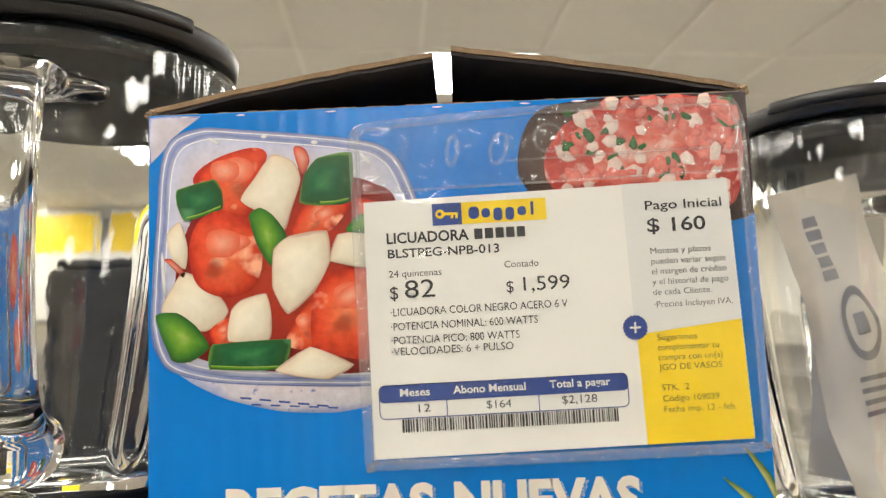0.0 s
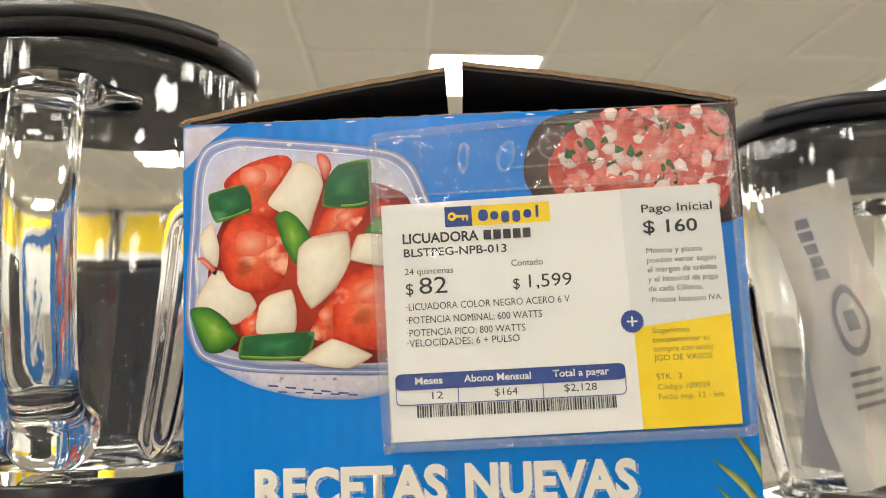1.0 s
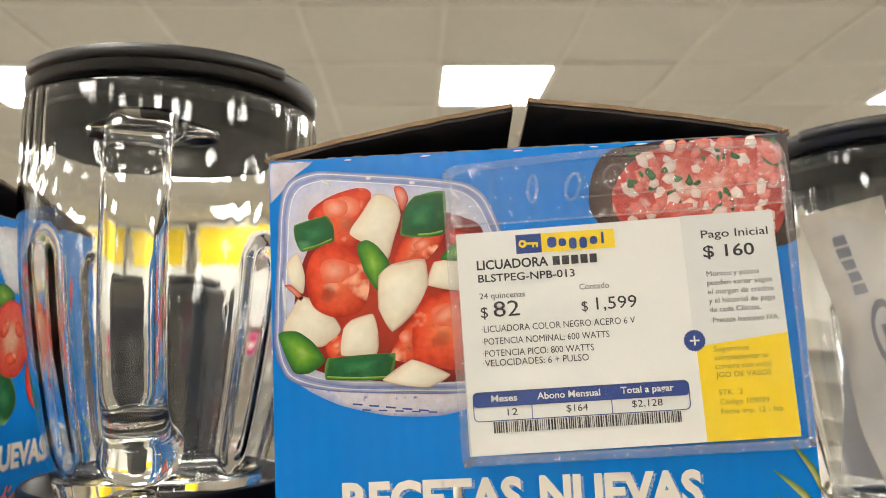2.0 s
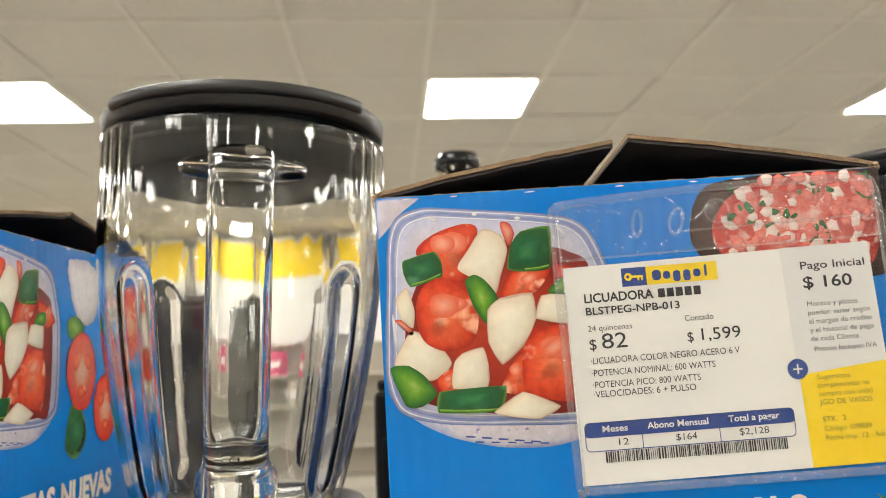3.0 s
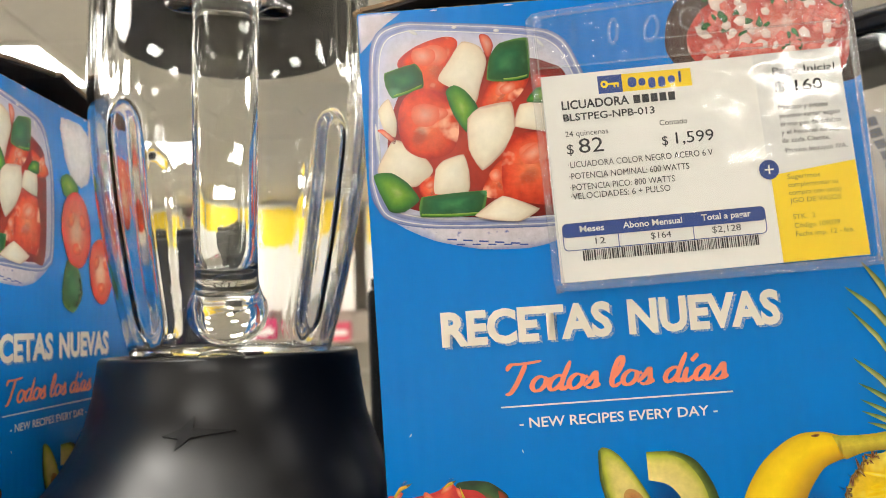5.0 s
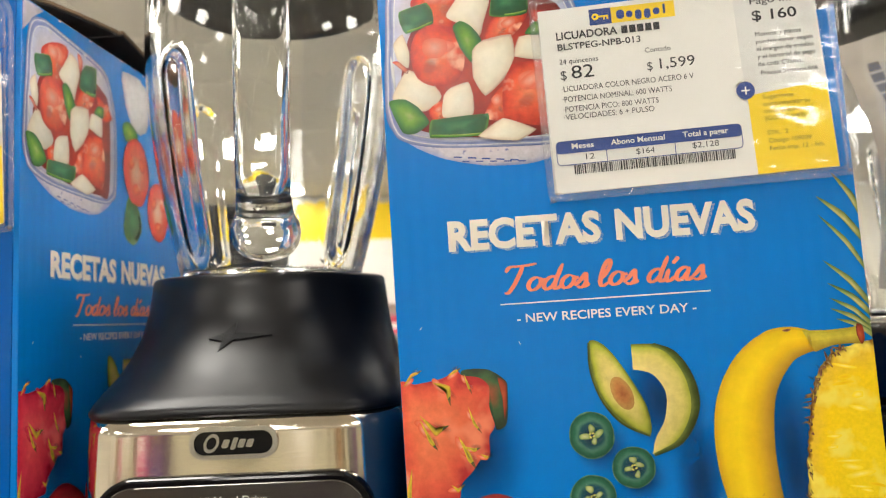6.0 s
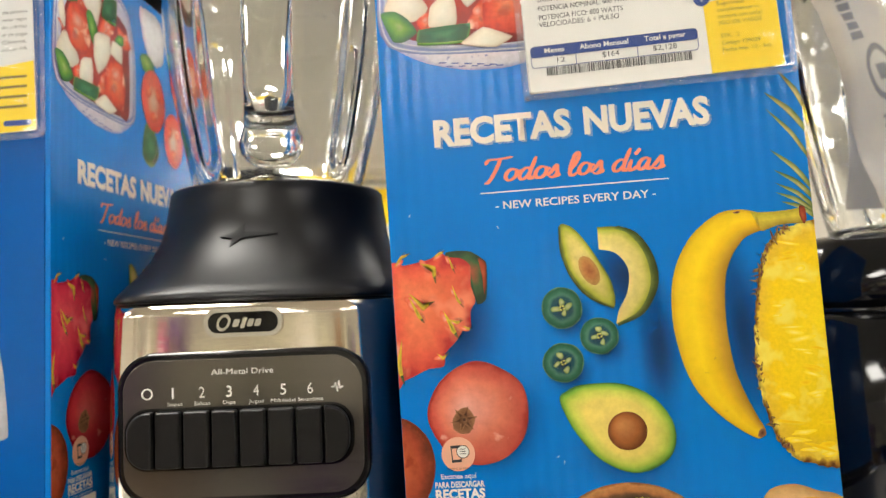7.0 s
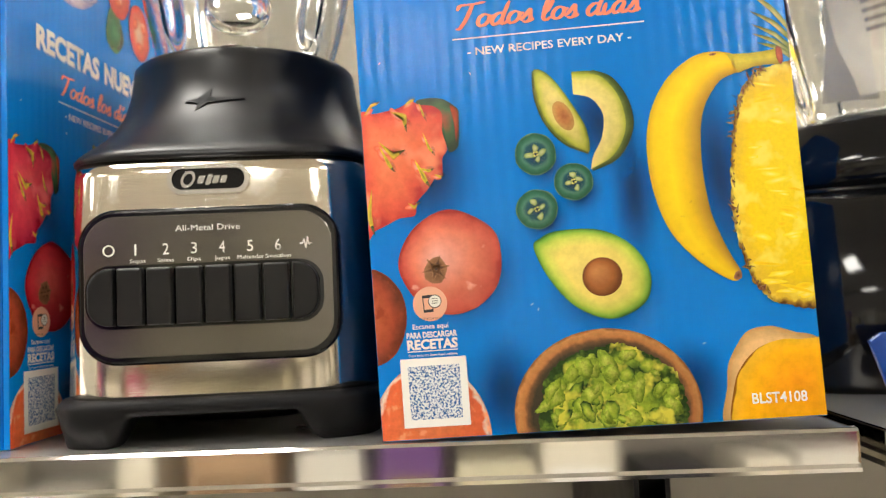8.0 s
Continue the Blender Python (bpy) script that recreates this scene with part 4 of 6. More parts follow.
def headline(face):
    write(face, "headline_shade", "RECETAS", 29.6, 236.6, 75, 14.0, 2, I_HATCH, bold=0.042, uvs=True)
    write(face, "headline", "RECETAS", 28.4, 237.6, 75, 14.0, 3, M_CREAM, bold=0.042)
    write(face, "headline_shade", "NUEVAS", 111.8, 236.6, 66.5, 14.0, 2, I_HATCH, bold=0.042, uvs=True)
    write(face, "headline", "NUEVAS", 110.6, 237.6, 66.5, 14.0, 3, M_CREAM, bold=0.042)
    brush_script(face, 53.5, 215.2, 98.5, 3, M_CORAL)
    flat_shape(face, "rule", [(52, 208.8), (153, 208.8), (153, 209.5), (52, 209.5)], 3, M_WHITEINK)
    write(face, "small_line", "- NEW RECIPES EVERY DAY -", 59.5, 199.8, 86, 4.2, 3, M_WHITEINK, bold=0.014)


def fruit(face, deep=False):
    """The fruit pictures under the headline."""
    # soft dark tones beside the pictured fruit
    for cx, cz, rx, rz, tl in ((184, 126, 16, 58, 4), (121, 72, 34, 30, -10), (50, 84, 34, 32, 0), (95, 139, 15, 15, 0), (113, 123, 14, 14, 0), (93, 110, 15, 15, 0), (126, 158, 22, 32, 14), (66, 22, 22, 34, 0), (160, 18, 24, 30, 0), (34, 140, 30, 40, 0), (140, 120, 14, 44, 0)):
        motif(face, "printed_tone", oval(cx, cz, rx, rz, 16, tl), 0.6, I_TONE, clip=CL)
    # dragon fruit
    motif(face, "printed_crown", [(30, 177), (36, 179), (44, 178), (50, 174), (52.5, 170), (51, 152), (46, 149), (43, 158)], 2, I_DRAGONTOP, 0.6)
    motif(face, "printed_crown_edge", [(48, 174), (52, 171), (51.5, 160), (50, 154), (49.5, 164)], 2.4, I_RUST, 0.5)
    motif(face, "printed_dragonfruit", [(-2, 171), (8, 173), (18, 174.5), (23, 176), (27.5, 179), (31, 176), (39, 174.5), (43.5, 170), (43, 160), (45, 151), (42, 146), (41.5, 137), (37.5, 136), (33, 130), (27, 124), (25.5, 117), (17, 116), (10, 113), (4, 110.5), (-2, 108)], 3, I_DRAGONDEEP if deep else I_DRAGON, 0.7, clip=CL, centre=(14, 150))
    # overlapping scales: pale flesh behind each, yellow-green blade, dark dried tip
    scales = [((1.5, 172), (6, 177.5), (11, 179.5)), ((16, 173.5), (23.5, 170.5), (24, 162)), ((8.5, 158), (16, 149), (22.5, 152.5)), ((8.5, 156), (13, 146), (16.5, 141)), ((31.5, 177), (33, 172), (35, 167)), ((32.5, 161), (35, 153), (38.5, 148)),
              ((27, 147), (31, 138), (34.5, 131.5)), ((29, 142), (34, 140), (37, 141)), ((22, 124), (25, 121), (28.5, 124)), ((3.5, 133), (1, 120), (3.5, 108)), ((24, 176), (27, 178), (30, 179.5)), ((37, 138), (39.5, 136.5), (42, 136.5))]
    for k, (p, q, t) in enumerate(scales):
        p, q, t = Vector(p), Vector(q), Vector(t)
        ax = (t - p).normalized()
        nr = Vector((-ax.y, ax.x))
        w = (1.2, 2.0, 2.6, 1.8, 1.0, 1.2, 2.2, 1.6, 1.4, 2.4, 1.2, 1.2)[k]
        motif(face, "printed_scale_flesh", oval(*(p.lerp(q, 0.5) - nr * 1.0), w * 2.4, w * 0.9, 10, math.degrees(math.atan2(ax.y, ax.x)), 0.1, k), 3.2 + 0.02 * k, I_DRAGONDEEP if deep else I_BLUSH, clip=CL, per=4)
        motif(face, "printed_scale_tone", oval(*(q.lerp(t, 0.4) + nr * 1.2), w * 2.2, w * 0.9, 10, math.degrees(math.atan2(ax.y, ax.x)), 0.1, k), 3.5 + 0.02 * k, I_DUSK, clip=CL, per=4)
        motif(face, "printed_scale", [tuple(p), tuple(q + nr * w * 0.6), tuple(t), tuple(q.lerp(t, 0.4) - nr * w * 0.7), tuple(q - nr * w * 0.5)], 4 + 0.02 * k, I_DRAGONLEAF, 0.55, clip=CL)
        motif(face, "printed_scale_tip", [tuple(q.lerp(t, 0.55) + nr * w * 0.3), tuple(t + ax * 0.4), tuple(q.lerp(t, 0.6) - nr * w * 0.45)], 4.5 + 0.02 * k, I_DRAGONTOP, 0.4, clip=CL)
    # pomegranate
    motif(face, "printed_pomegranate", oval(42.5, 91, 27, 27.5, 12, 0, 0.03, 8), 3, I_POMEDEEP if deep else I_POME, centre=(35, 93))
    motif(face, "printed_pomegranate_crown", oval(34.5, 88, 6.5, 7, 10, 0, 0.2, 4), 4, I_CROWN, 0.5)
    for k in range(6):
        a = radians(k * 60 + 10)
        motif(face, "printed_sepal", [(34.5 + 2 * math.cos(a + 1), 88 + 2 * math.sin(a + 1)), (34.5 + 7.5 * math.cos(a), 88 + 7.5 * math.sin(a)), (34.5 + 2 * math.cos(a - 1), 88 + 2 * math.sin(a - 1))], 5, I_CROWN, 0.3)
    motif(face, "printed_mamey", oval(-2, 65, 19, 26, 14, 0, 0.02, 2), 2, I_RUST, clip=CL)
    motif(face, "printed_papaya", oval(26, 0, 31, 39, 16, 0, 0.01, 6), 2, I_PAPAYA, clip=CL)
    # code sticker, its words and the round badge
    motif(face, "round_badge", oval(30, 70, 9, 9, 16), 6, mat_coral_light)
    flat_shape(face, "phone_icon", turned(26.5, 65.5, 5.2, 9, 3), 7, M_TXT)
    flat_shape(face, "phone_screen", turned(27.0, 67.0, 4.2, 6, 3), 8, mat_coral_light)
    motif(face, "phone_bubble", oval(32.6, 71.2, 3.5, 3.5, 10), 8.8, M_TXT)
    motif(face, "phone_bubble", oval(32.6, 71.2, 3.1, 3.1, 10), 9.2, M_WHITEINK)
    for bz in (70.0, 71.2, 72.4):
        flat_shape(face, "bubble_line", turned(31.0, bz, 3.2, 0.35, 0), 9.6, M_TXT)
    write(face, "badge_words", "RECETAS EN LINEA", 23.5, 61.8, 12.5, 1.1, 7, M_TXT)
    write(face, "scan_line", "Escanea aquí", 20, 57.2, 19, 2.6, 6, M_WHITEINK, bold=0.01)
    write(face, "scan_line", "PARA DESCARGAR", 16.5, 52.6, 26.5, 3.0, 6, M_WHITEINK, bold=0.03)
    write(face, "scan_line", "RECETAS", 16.5, 46.8, 26.5, 4.8, 6, M_WHITEINK, bold=0.04)
    flat_shape(face, "rule", turned(16.5, 45.4, 26.5, 0.5, 0), 6, M_WHITEINK)
    write(face, "scan_line", "Scan here to download recipes", 17, 42.9, 25.5, 1.5, 6, M_WHITEINK)
    flat_shape(face, "sticker", turned(12.2, 6.5, 34.6, 35.5, 0.0), 7, M_PAPER, "white square sticker with speckled blue print")
    motif(face, "sticker_speckle", [(16, 10.5), (43, 10.5), (43, 38), (16, 38)], 8, I_SPECKLE, 0.0)
    # avocado slices, chillies, avocado half
    motif(face, "printed_avocado_slice", [(93, 188), (98, 188), (104, 182), (112, 169), (118.5, 155), (118.5, 142.5), (107, 149), (98, 160), (93.5, 174)], 2, I_SLICE, 0.9)
    motif(face, "printed_avocado_hollow", oval(107, 163, 4.6, 8.5, 12, 24), 3, I_HOLLOW)
    ribbon(face, "printed_avocado_slice", [(113, 186), (128, 184), (138.5, 170), (140, 153), (132, 139), (119.5, 133.5)], [(113, 174), (122, 171), (127.5, 162), (126, 150), (121, 141), (119, 134)], 2, I_SLICE)
    ribbon(face, "printed_avocado_rind", [(124, 186), (134, 181), (141.5, 168), (142.5, 153), (134, 138.5), (120, 132.5)], [(122, 184.6), (130, 180.5), (137, 169), (138.6, 154), (131.6, 140.4), (119.5, 134)], 2.3, I_RIND)
    ribbon(face, "printed_avocado_rind", [(92.4, 188), (92.4, 174), (97, 159.4), (106, 148), (118.5, 141.6)], [(93.6, 188), (93.8, 174), (98.2, 160), (107, 149.2), (118.5, 142.8)], 2.3, I_RIND)
    for cx, cz, rx, rz in ((91, 144, 10.8, 11.2), (109.5, 128, 10.2, 9.8), (89.5, 115, 11, 10.5)):
        motif(face, "printed_chilli_ring", oval(cx, cz, rx, rz, 14, 0, 0.02, int(cx)), 3, I_JALA)
        rs = random.Random(int(cz))
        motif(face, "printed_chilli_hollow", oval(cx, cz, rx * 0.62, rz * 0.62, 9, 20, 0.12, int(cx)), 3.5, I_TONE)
        for k in range(4):
            a = radians(k * 90 + 12 + rs.uniform(-14, 14))
            d = rs.uniform(2.4, 4.2)
            motif(face, "printed_chilli_seed", oval(cx + d * math.cos(a), cz + d * math.sin(a), rs.uniform(1.7, 2.5), rs.uniform(1.2, 1.8), 9, k * 90 + rs.uniform(-25, 45), 0.25, k), 4 + 0.3 * k, I_JSEED)
            motif(face, "printed_chilli_pip", oval(cx + 1.1 * math.cos(a + 0.8), cz + 1.1 * math.sin(a + 0.8), 0.8, 0.5, 7, k * 70), 5.4, I_SLICE, per=4)
    motif(face, "printed_avocado_half", [(86, 95), (90, 100), (99, 103), (120, 102), (136, 93), (144.5, 78), (141, 63), (124, 55.5), (106, 62.5), (93, 78)], 2, I_AVOCADO, centre=(118, 79))
    motif(face, "printed_avocado_seed", oval(120, 77.5, 10.2, 10, 16), 3, I_SEED, centre=(117, 81))
    # banana
    ribbon(face, "printed_banana_stem", [(193, 187.5), (204, 187), (214, 187.5), (220, 188.5)], [(198, 177), (206, 179.5), (214, 180), (220, 179.5)], 7, I_STEM)
    ribbon(face, "printed_banana", [(200, 186), (188, 189.5), (175, 187.5), (160, 175.5), (150, 155), (148.5, 128), (155, 101), (168, 83), (184, 71), (189.5, 71.5)],
           [(201, 178), (194, 176.5), (186.5, 172), (178, 157), (175.5, 132), (177.5, 108), (181.5, 94), (186, 83), (189.5, 76), (190, 73)], 4, I_BANANA)
    # pineapple
    motif(face, "printed_pineapple", [(210, 178), (203, 174), (197, 165), (193, 151), (189.5, 128), (188.5, 105), (191, 84), (196, 68), (206, 58), (228, 53), (240, 60), (240, 172), (226, 181)], 5, I_PINE, 0.8, centre=(222, 120), clip=CL, ragged=0.55, per=12)
    for k, (x0, z0, x1, z1, w) in enumerate(((206, 251, 226, 229, 2.2), (206, 242, 226, 214, 1.6), (206, 220, 226, 198, 1.9), (207, 209, 226, 193, 1.8), (207, 202, 226, 188, 1.5), (207, 197, 226, 185, 1.6), (209, 192, 226, 183, 1.5), (214, 262, 227, 238, 2.0))):
        d = Vector((x1 - x0, z1 - z0)).normalized()
        nrm = Vector((-d.y, d.x))
        m1 = Vector((x0, z0)).lerp(Vector((x1, z1)), 0.5) + nrm * 1.6
        w *= 0.72
        motif(face, "printed_pineapple_leaf", [(x0, z0), tuple(m1 + nrm * w), (x1, z1 + w), (x1, z1 - w * 1.6), tuple(m1 - nrm * w)], 3 + 0.1 * k, I_PINELEAF, 0.7, clip=CL)
    rp = random.Random(44)
    rim = [(210, 178), (203, 174), (197, 165), (193, 151), (189.5, 128), (188.5, 105), (191, 84), (196, 68), (206, 58)]
    for k in range(96):
        t = rp.random() * (len(rim) - 1.001)
        i = int(t)
        p = Vector(rim[i]).lerp(Vector(rim[i + 1]), t - i)
        ln, a = rp.uniform(1.2, 4.2), rp.uniform(1.2, 3.6)
        d = Vector((math.cos(a), math.sin(a))) if rp.random() < 0.55 else Vector((rp.uniform(-0.4, 0.6), rp.uniform(-1, 1))).normalized()
        n2 = Vector((-d.y, d.x)) * rp.uniform(0.35, 0.9)
        p = p + Vector((rp.uniform(-0.4, 2.2), 0))
        motif(face, "printed_bristle", [tuple(p + n2), tuple(p + d * ln + n2 * 0.6), tuple(p + d * ln * 1.1), tuple(p - n2)], 5.5 + 0.01 * k, (I_BRISTLE, I_BRISTLE, I_CROWN, I_PEPPERTONE)[k % 4], 0.4, clip=CL, per=3)
    for k in range(30):
        z = rp.uniform(60, 172)
        x = rp.uniform(201, 222)
        motif(face, "printed_flesh_streak", oval(x, z, rp.uniform(2.5, 7.5), rp.uniform(0.6, 1.6), 9, rp.uniform(-22, 8), 0.2, k), 6.5 + 0.01 * k, (I_STREAKPALE, I_STREAKDEEP, I_STREAKPALE)[k % 3], clip=CL, per=3)
    motif(face, "printed_stem_cut", [(218, 189), (220.6, 188), (221, 182), (219.4, 179.4), (217.6, 184)], 7.4, I_RUST, 0.7)
    for x, z, rx, rz, tl in ((196, 182, 1.4, 4.5, 10), (188, 73, 2.6, 1.8, 40), (186, 188, 2.0, 0.6, 0)):
        motif(face, "printed_banana_mark", oval(x, z, rx, rz, 9, tl, 0.2), 7.2, I_CROWN if rx > 1.9 else I_DUSK, per=4)
    # bowl of guacamole
    motif(face, "printed_wooden_bowl", oval(117, 8, 47.5, 43, 20), 2, I_BOWL, clip=CL)
    motif(face, "printed_guacamole", oval(119, 5, 38.5, 38, 22, 0, 0.06, 11), 3, I_GUAC, 0.6, clip=CL, ragged=0.7)
    r = random.Random(21)
    for k in range(58):
        a, d = r.uniform(0, math.pi), math.sqrt(r.random())
        x, z = 119 + 35 * d * math.cos(a), 3 + 36 * d * math.sin(a)
        s = r.uniform(2.0, 7.0)
        motif(face, "printed_avocado_lump", oval(x, z, s, s * r.uniform(0.4, 0.9), 7, r.uniform(0, 180), 0.30, k), 4 + k * 0.07, (I_LUMP, I_LUMP, I_GUAC)[k % 3], 0.7, clip=CL, per=5, ragged=0.35)
    # mango
    motif(face, "printed_mango", [(176.5, -4), (177.5, 18), (179.5, 30), (189, 44), (201, 46.5), (212, 43), (226, 36), (226, -4)], 2, I_MANGOSKIN, 0.8, clip=CL)
    motif(face, "printed_mango_cut", [(178.5, -4), (181, 18), (186, 28), (194, 35.5), (204, 39), (214, 39), (240, 34), (240, -14), (200, -14)], 3, I_MANGO, 0.9, clip=CL, centre=(212, 18))
    for k in range(7):
        motif(face, "scuff", oval(14 + k * 30 + 9 * math.sin(k * 5), 389.6, 2.0 + 1.6 * math.sin(k * 3) ** 2, 0.35, 7, 0, 0.3, k), 6, I_CLOTH, 0.2, per=3)
        motif(face, "scuff", oval((83, 86, 60, 140, 168, 12, 205)[k], (66, 63, 190, 215, 40, 200, 270)[k], 1.0, 0.25, 6, 35 + 40 * k), 6, I_CLOTH, 0.2, per=3)
    write(face, "model_code", "BLST4108", 189, 8.2, 27, 5.2, 4, M_WHITEINK, deg=-0.3, bold=0.02)


mat_coral_light = mat("light_coral_ink", (0.80, 0.42, 0.28), 0.4, vary=0.05)


def carton(m, label, tomatoes=False):
    """A tall corrugated box, open on top, with two end flaps propped against each other."""
    root = empty("appliance_box", m, label, "carton", "printed appliance boxes")
    w, d, h, t = 0.225, 0.225, 0.391, 0.0035
    front = part("front_panel", box_bm(0, w, 0, t, 0, h, 0.0006), M_BLUE, root, "blue glossy panel printed with food pictures")
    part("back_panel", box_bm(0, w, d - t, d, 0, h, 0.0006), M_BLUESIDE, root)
    # the main carton's panel takes the blue darkened for shade beside the blender
    side = part("side_panel", box_bm(0, t, t + 0.0002, d - t - 0.0002, 0, h, 0.0006), M_BLUESIDE if tomatoes else M_SHADEDSIDE, root)
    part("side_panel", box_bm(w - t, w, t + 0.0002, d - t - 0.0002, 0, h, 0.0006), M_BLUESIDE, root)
    part("bottom", box_bm(t, w - t, t, d - t, 0.001, 0.001 + t), M_KRAFT, root)
    bm = bmesh.new()
    r = random.Random(3)
    steps = 60
    for i in range(steps):
        x = w * i / steps
        add_box(bm, x, x + w / steps, 0.0007, t * 0.9, h - 0.0004, h + 0.0001 + r.uniform(0, 0.0005))
    part("torn_edge", bm, M_KRAFT, root, "worn kraft edge of the opening")

    def flap(x0, z0, x1, z1, name):
        # board from the hinge to the propped edge, bowed a little, with a dark sheet below
        n, rows = 14, 12
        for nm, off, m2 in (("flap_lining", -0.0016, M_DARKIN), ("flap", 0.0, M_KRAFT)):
            bm = bmesh.new()
            top, bot = [], []
            for i in range(n + 1):
                u = i / n
                x = x0 + (x1 - x0) * u
                z = z0 + (z1 - z0) * u + 0.0012 * math.sin(math.pi * u)
                tr, br = [], []
                for k in range(rows + 1):
                    y = 0.0008 + (d - 0.002) * k / rows - (0.0 if nm == "flap" else -0.0006) * (k == 0)
                    jag = 0.0006 * noise.noise(Vector((x * 160, y * 40, 3))) + 0.0004 * noise.noise(Vector((x * 520, y * 90, 7)))
                    tr.append(bm.verts.new((x, y, z + off + (0.0019 if nm == "flap" else 0.0012) + jag)))
                    br.append(bm.verts.new((x, y, z + off + jag)))
                top.append(tr)
                bot.append(br)
            for i in range(n):
                for k in range(rows):
                    bm.faces.new((top[i][k], top[i + 1][k], top[i + 1][k + 1], top[i][k + 1]))
                    bm.faces.new((bot[i][k], bot[i][k + 1], bot[i + 1][k + 1], bot[i + 1][k]))
                bm.faces.new((top[i][0], bot[i][0], bot[i + 1][0], top[i + 1][0]))
                bm.faces.new((top[i][rows], top[i + 1][rows], bot[i + 1][rows], bot[i][rows]))
            for k in range(rows):
                bm.faces.new((top[0][k], top[0][k + 1], bot[0][k + 1], bot[0][k]))
                bm.faces.new((top[n][k], bot[n][k], bot[n][k + 1], top[n][k + 1]))
            bmesh.ops.recalc_face_normals(bm, faces=bm.faces[:])
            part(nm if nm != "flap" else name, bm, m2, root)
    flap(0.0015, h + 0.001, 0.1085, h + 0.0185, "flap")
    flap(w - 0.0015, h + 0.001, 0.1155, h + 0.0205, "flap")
    for fx in (0.0006, w - 0.0006):
        bm = bmesh.new()
        bmesh.ops.create_icosphere(bm, subdivisions=3, radius=0.0024)
        for v in bm.verts:
            v.co *= 1 + 0.55 * noise.noise(v.co * 900 + Vector((fx * 50, 0, 0)))
        bm.transform(Matrix.Translation((fx, 0.0018, h + 0.0008)) @ Matrix.Diagonal((1.0, 0.8, 0.75, 1)))
        part("frayed_corner", bm, M_KRAFT, root)
    vegetable_tray(front)
    (tomato_slices if tomatoes else salsa_bowl)(front)
    motif(front, "printed_knife_tip", [(0.5, 390), (0.5, 372), (12, 384), (20, 390)], 1, I_TRAY, 0.3, clip=CL)
    headline(front)
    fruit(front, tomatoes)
    return root, front, side


main_box, main_front, _ = carton(leaning(Matrix.Translation((0, 0, Z0 + 0.0005))), "blue glossy carton printed with fruit, top flaps propped up")
left_m = Matrix.Translation((-0.2100, 0.010, Z0 + 0.0005)) @ Matrix.Rotation(radians(90.0), 4, "Z")
left_box, left_front, left_side = carton(left_m, "blue printed carton turned sideways beside the steel blender", True)

# the second carton's plain aisle side: a white printed edge, a code and small lines
lf = new("printed_side", None)
lf.parent = left_box
lf.matrix_basis = Matrix.Translation((0, 0.225, 0)) @ Matrix.Rotation(radians(-90), 4, "Z")
lf.empty_display_size = 0.02
motif(lf, "printed_white_jug", [(130, 158), (180, 162), (190, 150), (196, 120), (199, 84), (186, 80), (186, 66), (130, 66)], 2, I_CLOTH, 0.4)
write(lf, "model_code", "BLST4108", 183, 18, 27, 5.0, 2, M_WHITEINK, bold=0.02)
for k in range(4):
    flat_shape(lf, "small_print_bar", turned(186 + k, 13.5 - k * 2.6, 24 - k, 1.0, 0), 2, M_WHITEINK)


